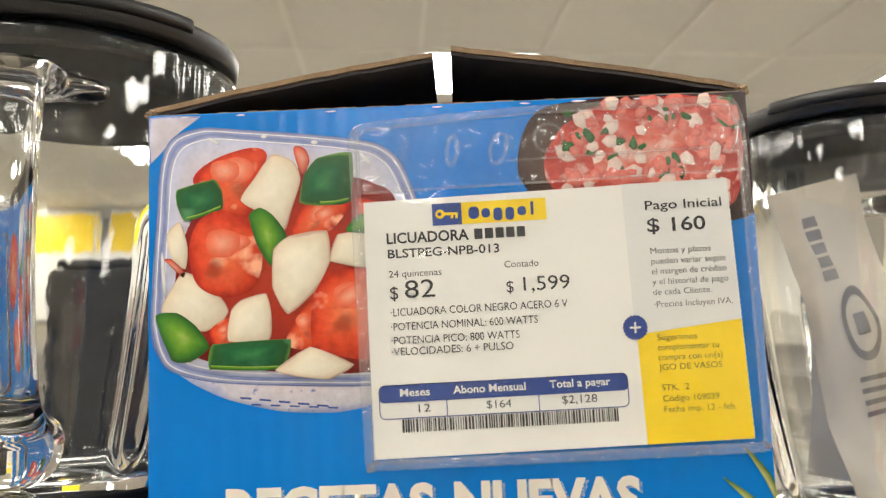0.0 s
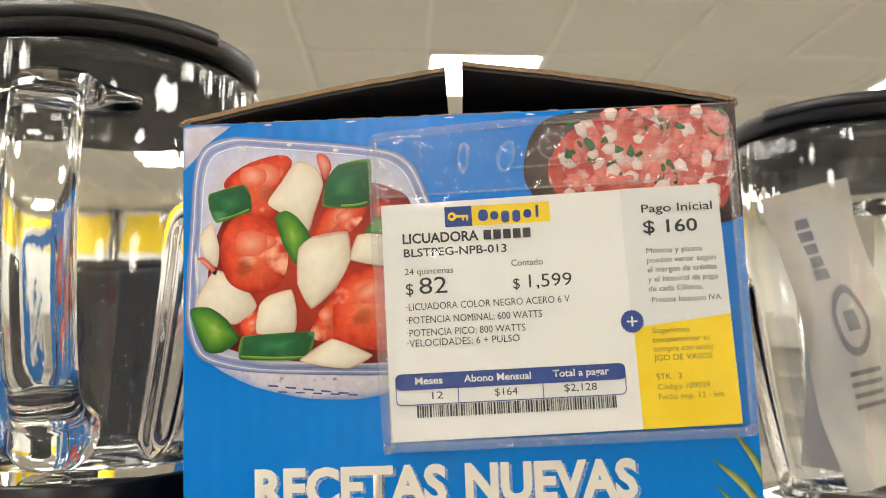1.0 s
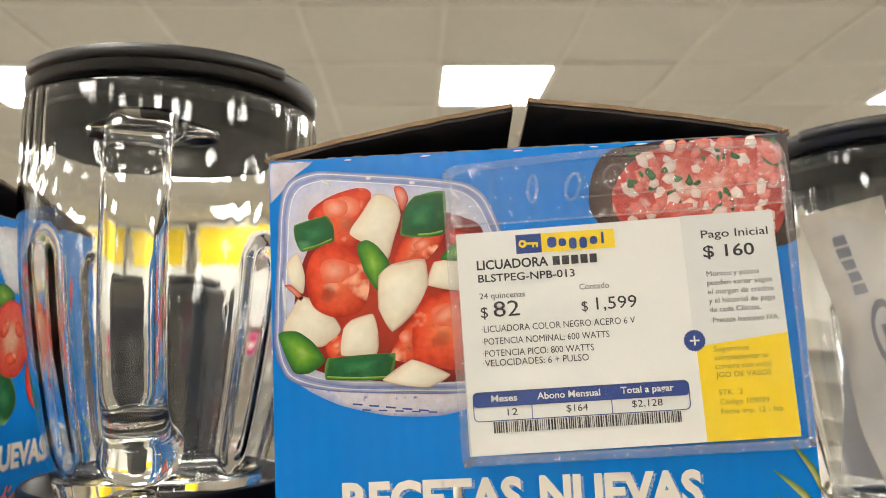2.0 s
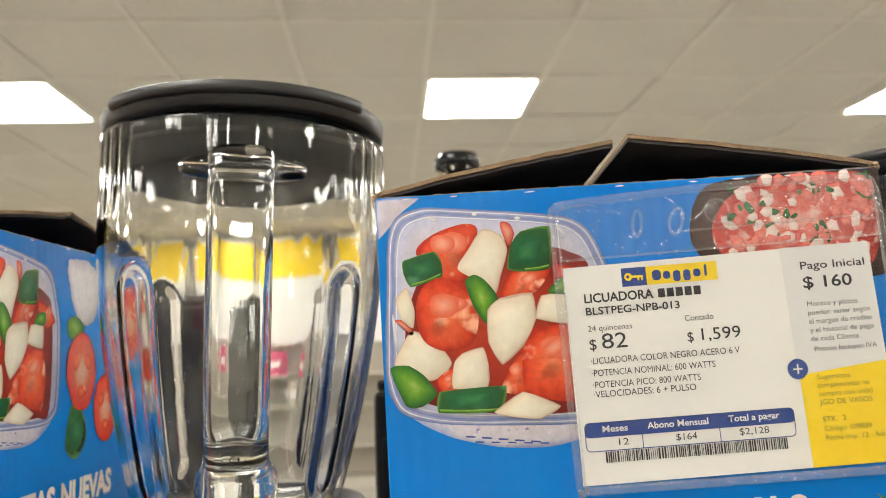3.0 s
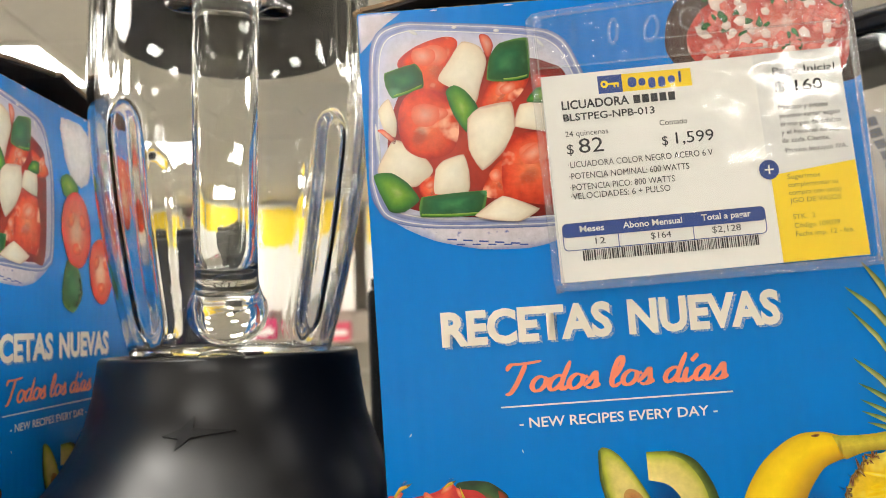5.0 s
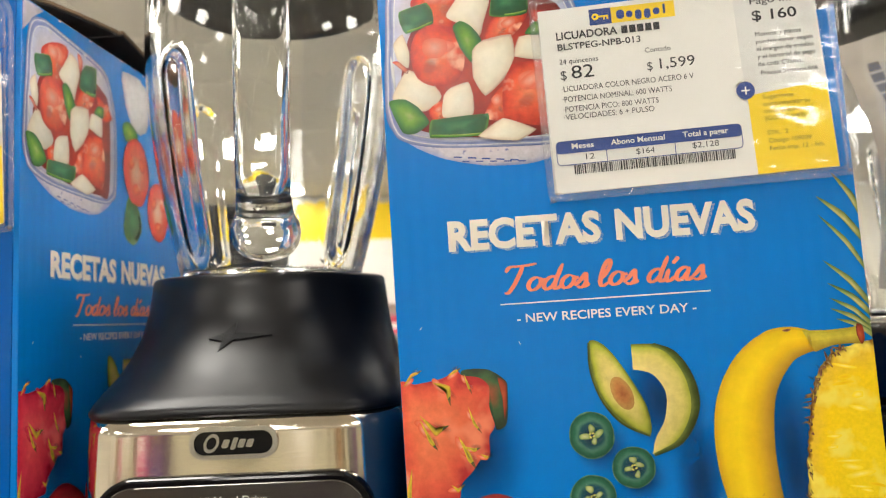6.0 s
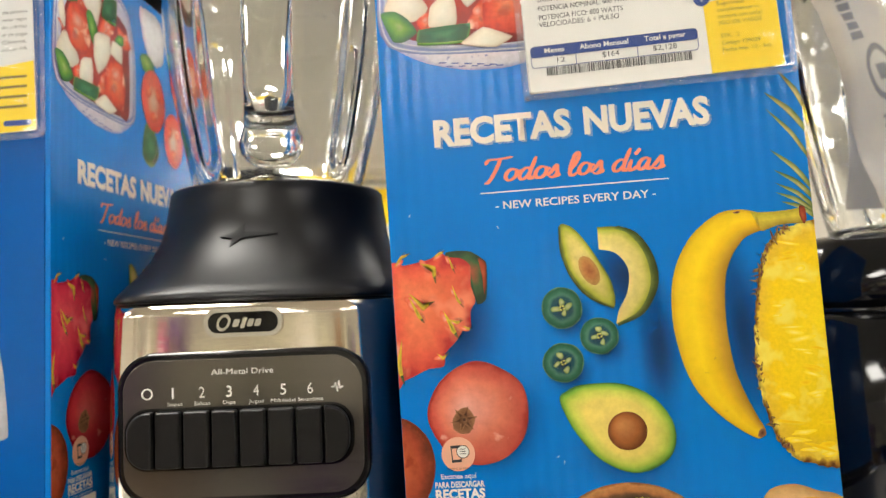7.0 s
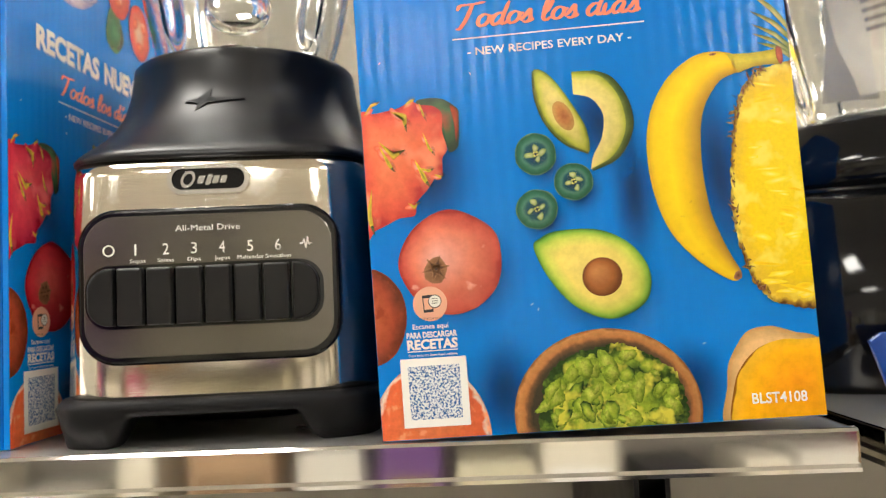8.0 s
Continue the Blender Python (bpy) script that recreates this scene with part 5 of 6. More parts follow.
# ---- price tag in its clear sleeve ----
def price_tag(m, label, main=True):
    root = empty("price_tag", m, label, "price tag", "price tags in clear sleeves")
    A = 1.1
    T = 2.0 / 0.12      # card face 2 mm before the carton, in layers

    def u(x, z):        # corners in carton millimetres
        return (x, z)
    bm = slab_bm([(p[0] / 1000, p[1] / 1000) for p in ((81, 354), (214.5, 358), (218, 264), (82.5, 261))], -0.0020, -0.0016)
    card = part("card", bm, M_PAPER, root, "white printed card")
    L = T + 1

    def wr(words, x0, z0, x1, cap, material=M_TXT, bold=0.0, deg=A):
        write(card, "printed_words", words, x0, z0, x1 - x0, cap, L + 2, material, deg, bold)
    flat_shape(card, "grey_band", [(176, 357), (214.4, 357.9), (216, 306), (178, 302)], L, M_GREYP)
    flat_shape(card, "yellow_field", [(178.6, 302), (216.2, 306.5), (217.9, 264.2), (180, 263.2)], L + 0.5, M_YELLOW, "yellow lower field")
    if main:
        flat_shape(card, "logo_plate", turned(117.2, 344.6, 31, 8.1, A), L + 0.5, M_YELLOW, "yellow logo plate")
        flat_shape(card, "logo_square", turned(106.4, 344.4, 10.8, 8.1, A), L + 0.6, M_NAVY, "blue logo square")
        key = [(111.9 + x, 348.6 + z) for x, z in round_rect(7.6, 1.0, 0.4, 3)]
        flat_shape(card, "logo_bar", key, L + 1.2, M_YELLOW)
        motif(card, "logo_dot", oval(109.2, 348.6, 1.7, 1.7, 10), L + 1.3, M_YELLOW)
        motif(card, "logo_dot", oval(109.0, 348.6, 0.7, 0.7, 8), L + 1.5, M_NAVY, per=4)
        for kx in (113.2, 114.8):
            flat_shape(card, "logo_bar", turned(kx, 346.9, 0.8, 1.4, 0), L + 1.2, M_YELLOW)
        for lx, lw, lh, lz in ((121.6, 3.9, 4.6, 0.3), (126.0, 3.2, 3.4, 0), (130.4, 3.2, 4.8, -0.7), (134.8, 3.2, 4.8, -0.7), (139.2, 3.2, 3.4, 0), (143.0, 1.1, 5.0, 0.8)):
            flat_shape(card, "logo_bar", [(lx + x, 348.6 + lz + z + (lx - 133) * 0.02) for x, z in round_rect(lw, lh, min(lw, lh) * 0.42, 4)], L + 1.2, M_NAVY)
        wr("LICUADORA", 89.3, 338.3, 119.5, 3.9, bold=0.022)
        for q in range(5):
            flat_shape(card, "word_bar", turned(121.5 + q * 3.9, 338.9 + q * 0.075, 3.0, 3.8, A), L + 2, M_TXT)
        wr("BLSTPEG-NPB-013", 89.6, 333.0, 130.4, 3.2, bold=0.014)
        wr("24 quincenas", 89.8, 325.9, 109, 2.5)
        wr("$", 90, 318.0, 93, 4.6)
        wr("82", 95.4, 318.2, 106.4, 6.6)
        wr("Contado", 132, 328.0, 144.4, 2.5)
        wr("$", 132.4, 319.0, 135, 4.2)
        wr("1,599", 138.6, 319.3, 155.4, 5.2)
        wr("·LICUADORA COLOR NEGRO ACERO 6 V", 90, 311.8, 154.2, 2.8)
        wr("·POTENCIA NOMINAL: 600 WATTS", 90, 306.6, 143.2, 2.8)
        wr("·POTENCIA PICO: 800 WATTS", 90, 301.6, 136.4, 2.8)
        wr("·VELOCIDADES: 6 + PULSO", 90, 297.6, 134, 2.8)
        # table
        c, s = math.cos(radians(A)), math.sin(radians(A))

        def tb(pts):
            return [(129.6 + x * c - z * s, 281.8 + x * s + z * c) for x, z in pts]
        out, inn = tb(round_rect(89.6, 12.2, 2.2, 4)), tb(round_rect(88.9, 11.5, 1.9, 4))
        bm = ring_bm([(x / 1000, z / 1000) for x, z in out], [(x / 1000, z / 1000) for x, z in inn], -LAYER * (L + 1), -LAYER * L)
        part("table_border", bm, M_NAVY, card)
        hd = [(x, z + 2.9) for x, z in round_rect(89.6, 6.4, 2.2, 4)]
        flat_shape(card, "table_head", tb([(x, max(z, -0.2)) for x, z in hd]), L + 1, M_NAVY)
        for x in (-20.6, 12.4):
            flat_shape(card, "table_rule", tb([(x, -6), (x + 0.35, -6), (x + 0.35, 0), (x, 0)]), L + 1.2, M_NAVY)
        wr("Meses", 92.5, 283.0, 103.3, 2.7, M_WHITEINK, 0.02)
        wr("Abono Mensual", 111.6, 283.4, 137.7, 2.7, M_WHITEINK, 0.02)
        wr("Total a pagar", 146.2, 284.2, 168, 2.7, M_WHITEINK, 0.02)
        wr("12", 99, 277.3, 103.3, 2.8)
        wr("$164", 123.4, 277.8, 132.3, 2.8)
        wr("$2,128", 150.4, 278.5, 163, 2.8)
        # bar code
        r = random.Random(12)
        bm = bmesh.new()
        x = 0.0
        while x < 77:
            w = r.choice((0.28, 0.28, 0.5, 0.75))
            q = [bm.verts.new((px / 1000, -LAYER * (L + 1), pz / 1000)) for px, pz in turned(93 + x * c, 270.2 + x * s, w, 4.6, A)]
            bm.faces.new(q)
            x += w + r.choice((0.28, 0.4, 0.6))
        part("bar_code", bm, M_TXT, card)
        wr("Pago Inicial", 184.2, 347.2, 212, 3.3, bold=0.008)
        wr("$ 160", 184.6, 339.0, 205.8, 5.0, bold=0.014)
        for k, (txt, x1) in enumerate((("Montos y plazos", 207), ("pueden variar según", 212), ("el margen de crédito", 212.2), ("y el historial de pago", 212.6), ("de cada Cliente.", 206.4))):
            wr(txt, 185.2, 331.0 - k * 3.75, x1, 2.2, M_GREYTXT)
        wr("·Precios Incluyen IVA.", 185.4, 311.6, 213.6, 2.2, M_GREYTXT)
        for k, (txt, x1) in enumerate((("Sugerimos", 200), ("complementar tu", 207.5), ("compra con un(a)", 208.6), ("JGO DE VASOS", 208.2))):
            wr(txt, 185.6, 299.7 - k * 3.55, x1, 2.2, M_OLIVETXT)
        wr("STK.  2", 186.2, 281.9, 196, 2.2, M_OLIVETXT)
        wr("Código 109039", 186.4, 278.0, 206.4, 2.2, M_OLIVETXT)
        wr("Fecha imp. 12 - feb.", 186.6, 274.2, 212.2, 2.2, M_OLIVETXT)
        badge = []
        for k in range(40):
            rr = 4.2 if k % 2 else 4.6
            badge.append((178 + rr * math.cos(k * math.pi / 20), 304.6 + rr * math.sin(k * math.pi / 20)))
        flat_shape(card, "plus_badge", badge, L + 2, M_NAVY)
        flat_shape(card, "plus_sign", [(178 - 2, 304.6 - 0.35), (180, 304.25), (180, 304.95), (176, 304.95)], L + 3, M_WHITEINK)
        flat_shape(card, "plus_sign", [(177.65, 302.6), (178.35, 302.6), (178.35, 306.6), (177.65, 306.6)], L + 3.2, M_WHITEINK)
    else:
        flat_shape(card, "red_band", [(82, 345), (214, 348.6), (214.5, 357.6), (81.2, 353.6)], L + 1.5, M_RED, "red top band")
        for k in range(6):
            wr(("de plazos", "variar según", "de crédito", "el de pago", "Cliente.", "Incluyen IVA")[k], 196, 336 - k * 4.6, 212, 2.2, M_GREYTXT)
        for k in range(4):
            flat_shape(card, "word_bar", turned(188, 296 - k * 6, 24, 1.6, A), L + 2, M_OLIVETXT)
        flat_shape(card, "logo_bar", [(206 + x, 269 + z) for x, z in round_rect(18, 3.4, 1.6, 4)], L + 2, M_NAVY)
    # ragged, torn right edge of the card
    bm = bmesh.new()
    for k in range(44):
        z = 265.5 + k * 2.05
        xe = 217.7 - (z - 264) * 0.0365
        vs = [bm.verts.new((x / 1000, -0.0019, zz / 1000)) for x, zz in ((xe - 0.3, z), (xe + 0.5, z + 0.35), (xe + 0.5, z + 0.95), (xe - 0.3, z + 1.3))]
        bm.faces.new(vs)
    part("perforation", bm, M_PAPER, card)
    # sleeve: clear front sheet over the card, crinkled header above it, thick welded rim
    ol = [(80.5, 262), (82.5, 258.8), (86, 258.6), (216, 260.4), (221.5, 262), (222.6, 266), (221, 372), (219.5, 383), (214, 387), (146, 386.4), (83, 382.6), (78.5, 380), (77.4, 375)]
    line = [p for p in smooth_outline([Vector(p) for p in ol], 3, 0.5)]

    def sheet(pts, y, z_amp):
        bm = bmesh.new()
        nx, nz = 48, 40
        (ax, az), (bx, bz), (cx, cz), (dx, dz) = pts
        rows = []
        for j in range(nz + 1):
            v = j / nz
            row = []
            for i in range(nx + 1):
                t = i / nx
                x = (ax + (bx - ax) * t) * (1 - v) + (dx + (cx - dx) * t) * v
                z = (az + (bz - az) * t) * (1 - v) + (dz + (cz - dz) * t) * v
                w = z_amp * noise.noise(Vector((x * 0.05, z * 0.09, 2.0)))
                row.append(bm.verts.new((x / 1000, y + w, z / 1000)))
            rows.append(row)
        for j in range(nz):
            for i in range(nx):
                bm.faces.new((rows[j][i], rows[j][i + 1], rows[j + 1][i + 1], rows[j + 1][i]))
        return bm
    sf = part("sleeve_front", sheet([(81, 259.5), (221.6, 261.5), (220.2, 359.5), (79, 356)], -0.0048, 0.0007), M_SLEEVE, root, "clear glossy plastic front", True)
    sh = part("sleeve_header", sheet([(79, 356.4), (220.2, 360), (219.4, 385.6), (78.6, 381)], -0.0050, 0.0024), M_CRINKLE, root, "crinkled clear plastic header", True)
    sf.visible_shadow = sh.visible_shadow = False
    part("sleeve_rim", curve_tube([(p.x / 1000, -0.0030, p.y / 1000) for p in line], 0.0015, 10, True), M_RIM, root, "thick welded clear rim", True)
    mid = Vector((150, 322))
    part("sleeve_weld", curve_tube([((mid + (p - mid) * 0.968).x / 1000, -0.0050, (mid + (p - mid) * 0.968).y / 1000) for p in line], 0.0006, 6, True), M_RIM, root, "", True)
    # pale oval rings stand in for two ring-shaped reflections on the header
    for bx, bz, bw_, bh, tl in ((114.5, 371.5, 1.9, 5.6, -6), (131.5, 371.5, 2.8, 5.8, -16)):
        part("film_ridge", curve_tube([((bx + bw_ * math.cos(q) * math.cos(radians(tl)) - bh * math.sin(q) * math.sin(radians(tl))) / 1000, -0.0056, (bz + bw_ * math.cos(q) * math.sin(radians(tl)) + bh * math.sin(q) * math.cos(radians(tl))) / 1000) for q in [k * math.pi / 14 for k in range(28)]], 0.00085, 8, True), M_RIM, root, "", True)
    for bx, bz, bw_, bh, tl in ((97, 372, 1.6, 6, 5), (172, 381, 9, 1.6, 2), (196, 380, 2.2, 5, 20)):
        bulge = bmesh.new()
        bmesh.ops.create_uvsphere(bulge, u_segments=20, v_segments=12, radius=1)
        for f in [f for f in bulge.faces if f.calc_center_median().y > 0.02]:
            bulge.faces.remove(f)
        bulge.transform(Matrix.Translation((bx / 1000, -0.0052, bz / 1000)) @ Matrix.Rotation(radians(tl), 4, "Y") @ Matrix.Diagonal((bw_ / 1000, 0.0022, bh / 1000, 1)))
        part("film_bulge", bulge, M_SLEEVE, root, "", True).visible_shadow = False
    part("sleeve_seam", curve_tube([(x / 1000, -0.0047, (357.0 + 0.024 * (x - 80)) / 1000) for x in range(80, 221, 10)], 0.0006, 6), M_RIM, root, "", True)
    part("sleeve_seam", curve_tube([(x / 1000, -0.0047, (365.5 + 0.028 * (x - 80)) / 1000) for x in range(134, 221, 8)], 0.0005, 6), M_RIM, root, "", True)
    part("hang_hole", curve_tube([((150 + 5.2 * math.cos(k * math.pi / 12)) / 1000, -0.0047, (375 + 5.2 * math.sin(k * math.pi / 12)) / 1000) for k in range(24)], 0.0007, 6, True), M_RIM, root, "", True)
    return root


price_tag(leaning(Matrix.Translation((0, -0.0006, Z0 + 0.0005))), "white and yellow price card in a clear plastic sleeve")
price_tag(left_m @ Matrix.Translation((0, 0.225, 0)) @ Matrix.Rotation(radians(-90), 4, "Z") @ Matrix.Translation((0.0, -0.0006, 0.0)), "white price card with red top in a clear sleeve", False)


# ---- blenders ----
def glass_jar(root, base_z, top_z, big=0.0845, small=0.0560, handle_deg=-83.0, material=None, shift=0.0):
    """A heavy glass jug: round above, tapered and fluted below, with a thick handle."""
    material = material or M_GLASS
    n, rows = 432, 84
    hgt = top_z - base_z
    # the jug stands a little askew in its seat
    seat = Matrix.Translation((0, 0, base_z)) @ Matrix.Rotation(math.atan2(shift, hgt), 4, "Y") @ Matrix.Translation((0, 0, -base_z))

    def radius(v):
        # v: 0 at the foot, 1 at the rim
        return small + (big - small) * (1 - (1 - min(1, v / 0.78)) ** 1.75)

    def dent(a, v):
        # four long upright flutes, pressed outwards, with rounded ends
        d = 0.0
        lo, top = 0.06, 0.66
        if lo < v < top:
            for k in (-138, -42, 42, 138):
                c = radians(handle_deg + k)
                da = abs((a - c + math.pi) % (2 * math.pi) - math.pi) / radians(10.5)
                reach = min(v - lo, top - v) / 0.075
                if reach < 1:
                    da = math.hypot(da, 1 - reach)
                u = min(1.0, max(0.0, (1.0 - da) / 0.55))
                d = max(d, u * u * (3 - 2 * u))
        return d

    bm = bmesh.new()
    outer, inner = [], []
    for j in range(rows + 1):
        v = j / rows
        z = base_z + hgt * v
        ro, ri = [], []
        for i in range(n):
            a = 2 * math.pi * i / n
            d = dent(a, v)
            r = radius(v)
            if v > 0.76:
                r += 0.00030 * min(1, (v - 0.76) / 0.08) * math.sin(41 * a + 2.0 * math.sin(3 * a)) * (0.5 + 0.5 * math.sin(7 * a))
            ro.append(bm.verts.new(((r + 0.0042 * d) * math.cos(a), (r + 0.0042 * d) * math.sin(a), z)))
            r2 = r - 0.0042 + 0.0014 * d
            ri.append(bm.verts.new((r2 * math.cos(a), r2 * math.sin(a), max(z, base_z + 0.012))))
        outer.append(ro)
        inner.append(ri)
    for j in range(rows):
        for i in range(n):
            k = (i + 1) % n
            bm.faces.new((outer[j][i], outer[j][k], outer[j + 1][k], outer[j + 1][i]))
            if inner[j + 1][i].co.z > inner[j][i].co.z + 1e-6:
                bm.faces.new((inner[j][i], inner[j + 1][i], inner[j + 1][k], inner[j][k]))
    for i in range(n):
        k = (i + 1) % n
        bm.faces.new((outer[rows][i], outer[rows][k], inner[rows][k], inner[rows][i]))
    bm.faces.new(outer[0][::-1])
    first = max(j for j in range(rows + 1) if inner[j][0].co.z < base_z + 0.0121)
    bm.faces.new(inner[first])
    for j in range(first):
        for vert in inner[j]:
            bm.verts.remove(vert)
    bmesh.ops.recalc_face_normals(bm, faces=bm.faces[:])
    bm.transform(seat)
    jar = part("glass_jar", bm, material, root, "clear heavy fluted glass jar", True)
    jar.visible_shadow = False
    # handle: a solid bar swept out from the rim and back in to the foot
    k_ = big / 0.0795
    path = [(0.0795, top_z - 0.030), (0.088, top_z - 0.029), (0.096, top_z - 0.033), (0.1005, top_z - 0.044), (0.101, top_z - 0.072), (0.0985, top_z - 0.108), (0.093, top_z - 0.140), (0.086, top_z - 0.165), (0.078, top_z - 0.182), (0.070, top_z - 0.190), (0.0625, top_z - 0.192)]
    path = [(r * k_ + 0.017 * math.sin(math.pi * min(1, q / 8)) ** 0.7 if q < 8 else r * k_, z) for q, (r, z) in enumerate(path)]
    bm = bmesh.new()
    fine = []
    for i in range(len(path) - 1):
        for s in range(5):
            p0, p1, p2, p3 = (Vector(path[min(max(i + q, 0), len(path) - 1)]) for q in (-1, 0, 1, 2))
            t = s / 5
            fine.append((0.5 * (2 * p1 + (p2 - p0) * t + (2 * p0 - 5 * p1 + 4 * p2 - p3) * t * t + (3 * p1 - p0 - 3 * p2 + p3) * t ** 3)))
    fine.append(Vector(path[-1]))
    rings = []
    m = len(fine)
    for i, p in enumerate(fine):
        tan = (fine[min(i + 1, m - 1)] - fine[max(i - 1, 0)]).normalized()
        nrm = Vector((-tan.y, tan.x))
        u = i / (m - 1)
        swell = 1 + 0.36 * math.exp(-((u - 0.88) / 0.09) ** 2) + 1.15 * math.exp(-(u / 0.045) ** 2)
        hw, ht = 0.0150 * swell, 0.0068 * (1 + 1.75 * math.exp(-((u - 0.88) / 0.10) ** 2))
        ring = []
        for k in range(28):
            a = 2 * math.pi * k / 28
            x, y = squircle(a, 1, 3.4 if u < 0.7 else 2.3)
            q = p + nrm * ht * x
            ring.append(bm.verts.new((q.x, hw * y, q.y)))
        rings.append(ring)
    for a, b in zip(rings, rings[1:]):
        for k in range(28):
            bm.faces.new((a[k], a[(k + 1) % 28], b[(k + 1) % 28], b[k]))
    bm.faces.new(rings[0][::-1])
    bm.faces.new(rings[-1])
    bmesh.ops.recalc_face_normals(bm, faces=bm.faces[:])
    bm.transform(seat @ Matrix.Rotation(radians(handle_deg), 4, "Z"))
    handle = part("handle", bm, material, root, "solid clear glass handle", True)
    handle.visible_shadow = False
    bm = bmesh.new()
    bmesh.ops.create_uvsphere(bm, u_segments=28, v_segments=16, radius=1)
    bm.transform(seat @ Matrix.Rotation(radians(handle_deg), 4, "Z") @ Matrix.Translation((small + 0.0085, -0.004, base_z + 0.0065)) @ Matrix.Diagonal((0.008, 0.0135, 0.0062, 1)))
    part("locking_tab", bm, material, handle, "small clear glass tab", True)
    return jar


def jar_lid(root, z, big=0.0835, lip=-88, shift=0.0):
    lid = part("lid", lathe_bm([(big - 0.006, z + 0.002), (big - 0.0012, z + 0.0022), (big + 0.0004, z + 0.0035), (big + 0.0014, z + 0.0115), (big + 0.0006, z + 0.0132), (big - 0.003, z + 0.0152), (0.05, z + 0.0170), (0.01, z + 0.0175)], 128), M_LID, root, "black textured plastic lid", True)
    lid.location.x = shift
    part("lid_plug", lathe_bm([(big - 0.013, z - 0.0235), (big - 0.0085, z - 0.022), (big - 0.0060, z - 0.006), (big - 0.006, z + 0.004)], 96), M_LIDIN, lid, "", True)
    part("gasket", lathe_bm([(big - 0.0068, z - 0.0105), (big - 0.0056, z - 0.0098), (big - 0.0056, z - 0.0078), (big - 0.0068, z - 0.0070)], 96, False, False), M_GLOSSB, lid, "", True)
    # the pull tab: a thin brim standing out over part of the rim
    bm = bmesh.new()
    prof = [(big - 0.001, 0.0078), (big + 0.0030, 0.0084), (big + 0.0042, 0.0100), (big + 0.0036, 0.0140), (big + 0.0018, 0.0154), (big - 0.006, 0.0170), (big - 0.006, 0.0078)]
    arcs = []
    for k in range(61):
        t = abs(k / 30 - 1)
        ease = 1.0 if t < 0.94 else math.sqrt(max(0.0, 1 - ((t - 0.94) / 0.06) ** 2))
        a = radians(lip + 110 * (k / 60 - 0.5))
        arcs.append([bm.verts.new(((r - max(0.0, r - big - 0.0004) * (1 - ease)) * math.cos(a), (r - max(0.0, r - big - 0.0004) * (1 - ease)) * math.sin(a), z + dz)) for r, dz in prof])
    for a, c in zip(arcs, arcs[1:]):
        for q in range(7):
            bm.faces.new((a[q], a[(q + 1) % 7], c[(q + 1) % 7], c[q]))
    bm.faces.new(arcs[0])
    bm.faces.new(arcs[-1][::-1])
    bmesh.ops.recalc_face_normals(bm, faces=bm.faces[:])
    part("pull_tab", bm, M_LID, lid, "", True)
    return lid


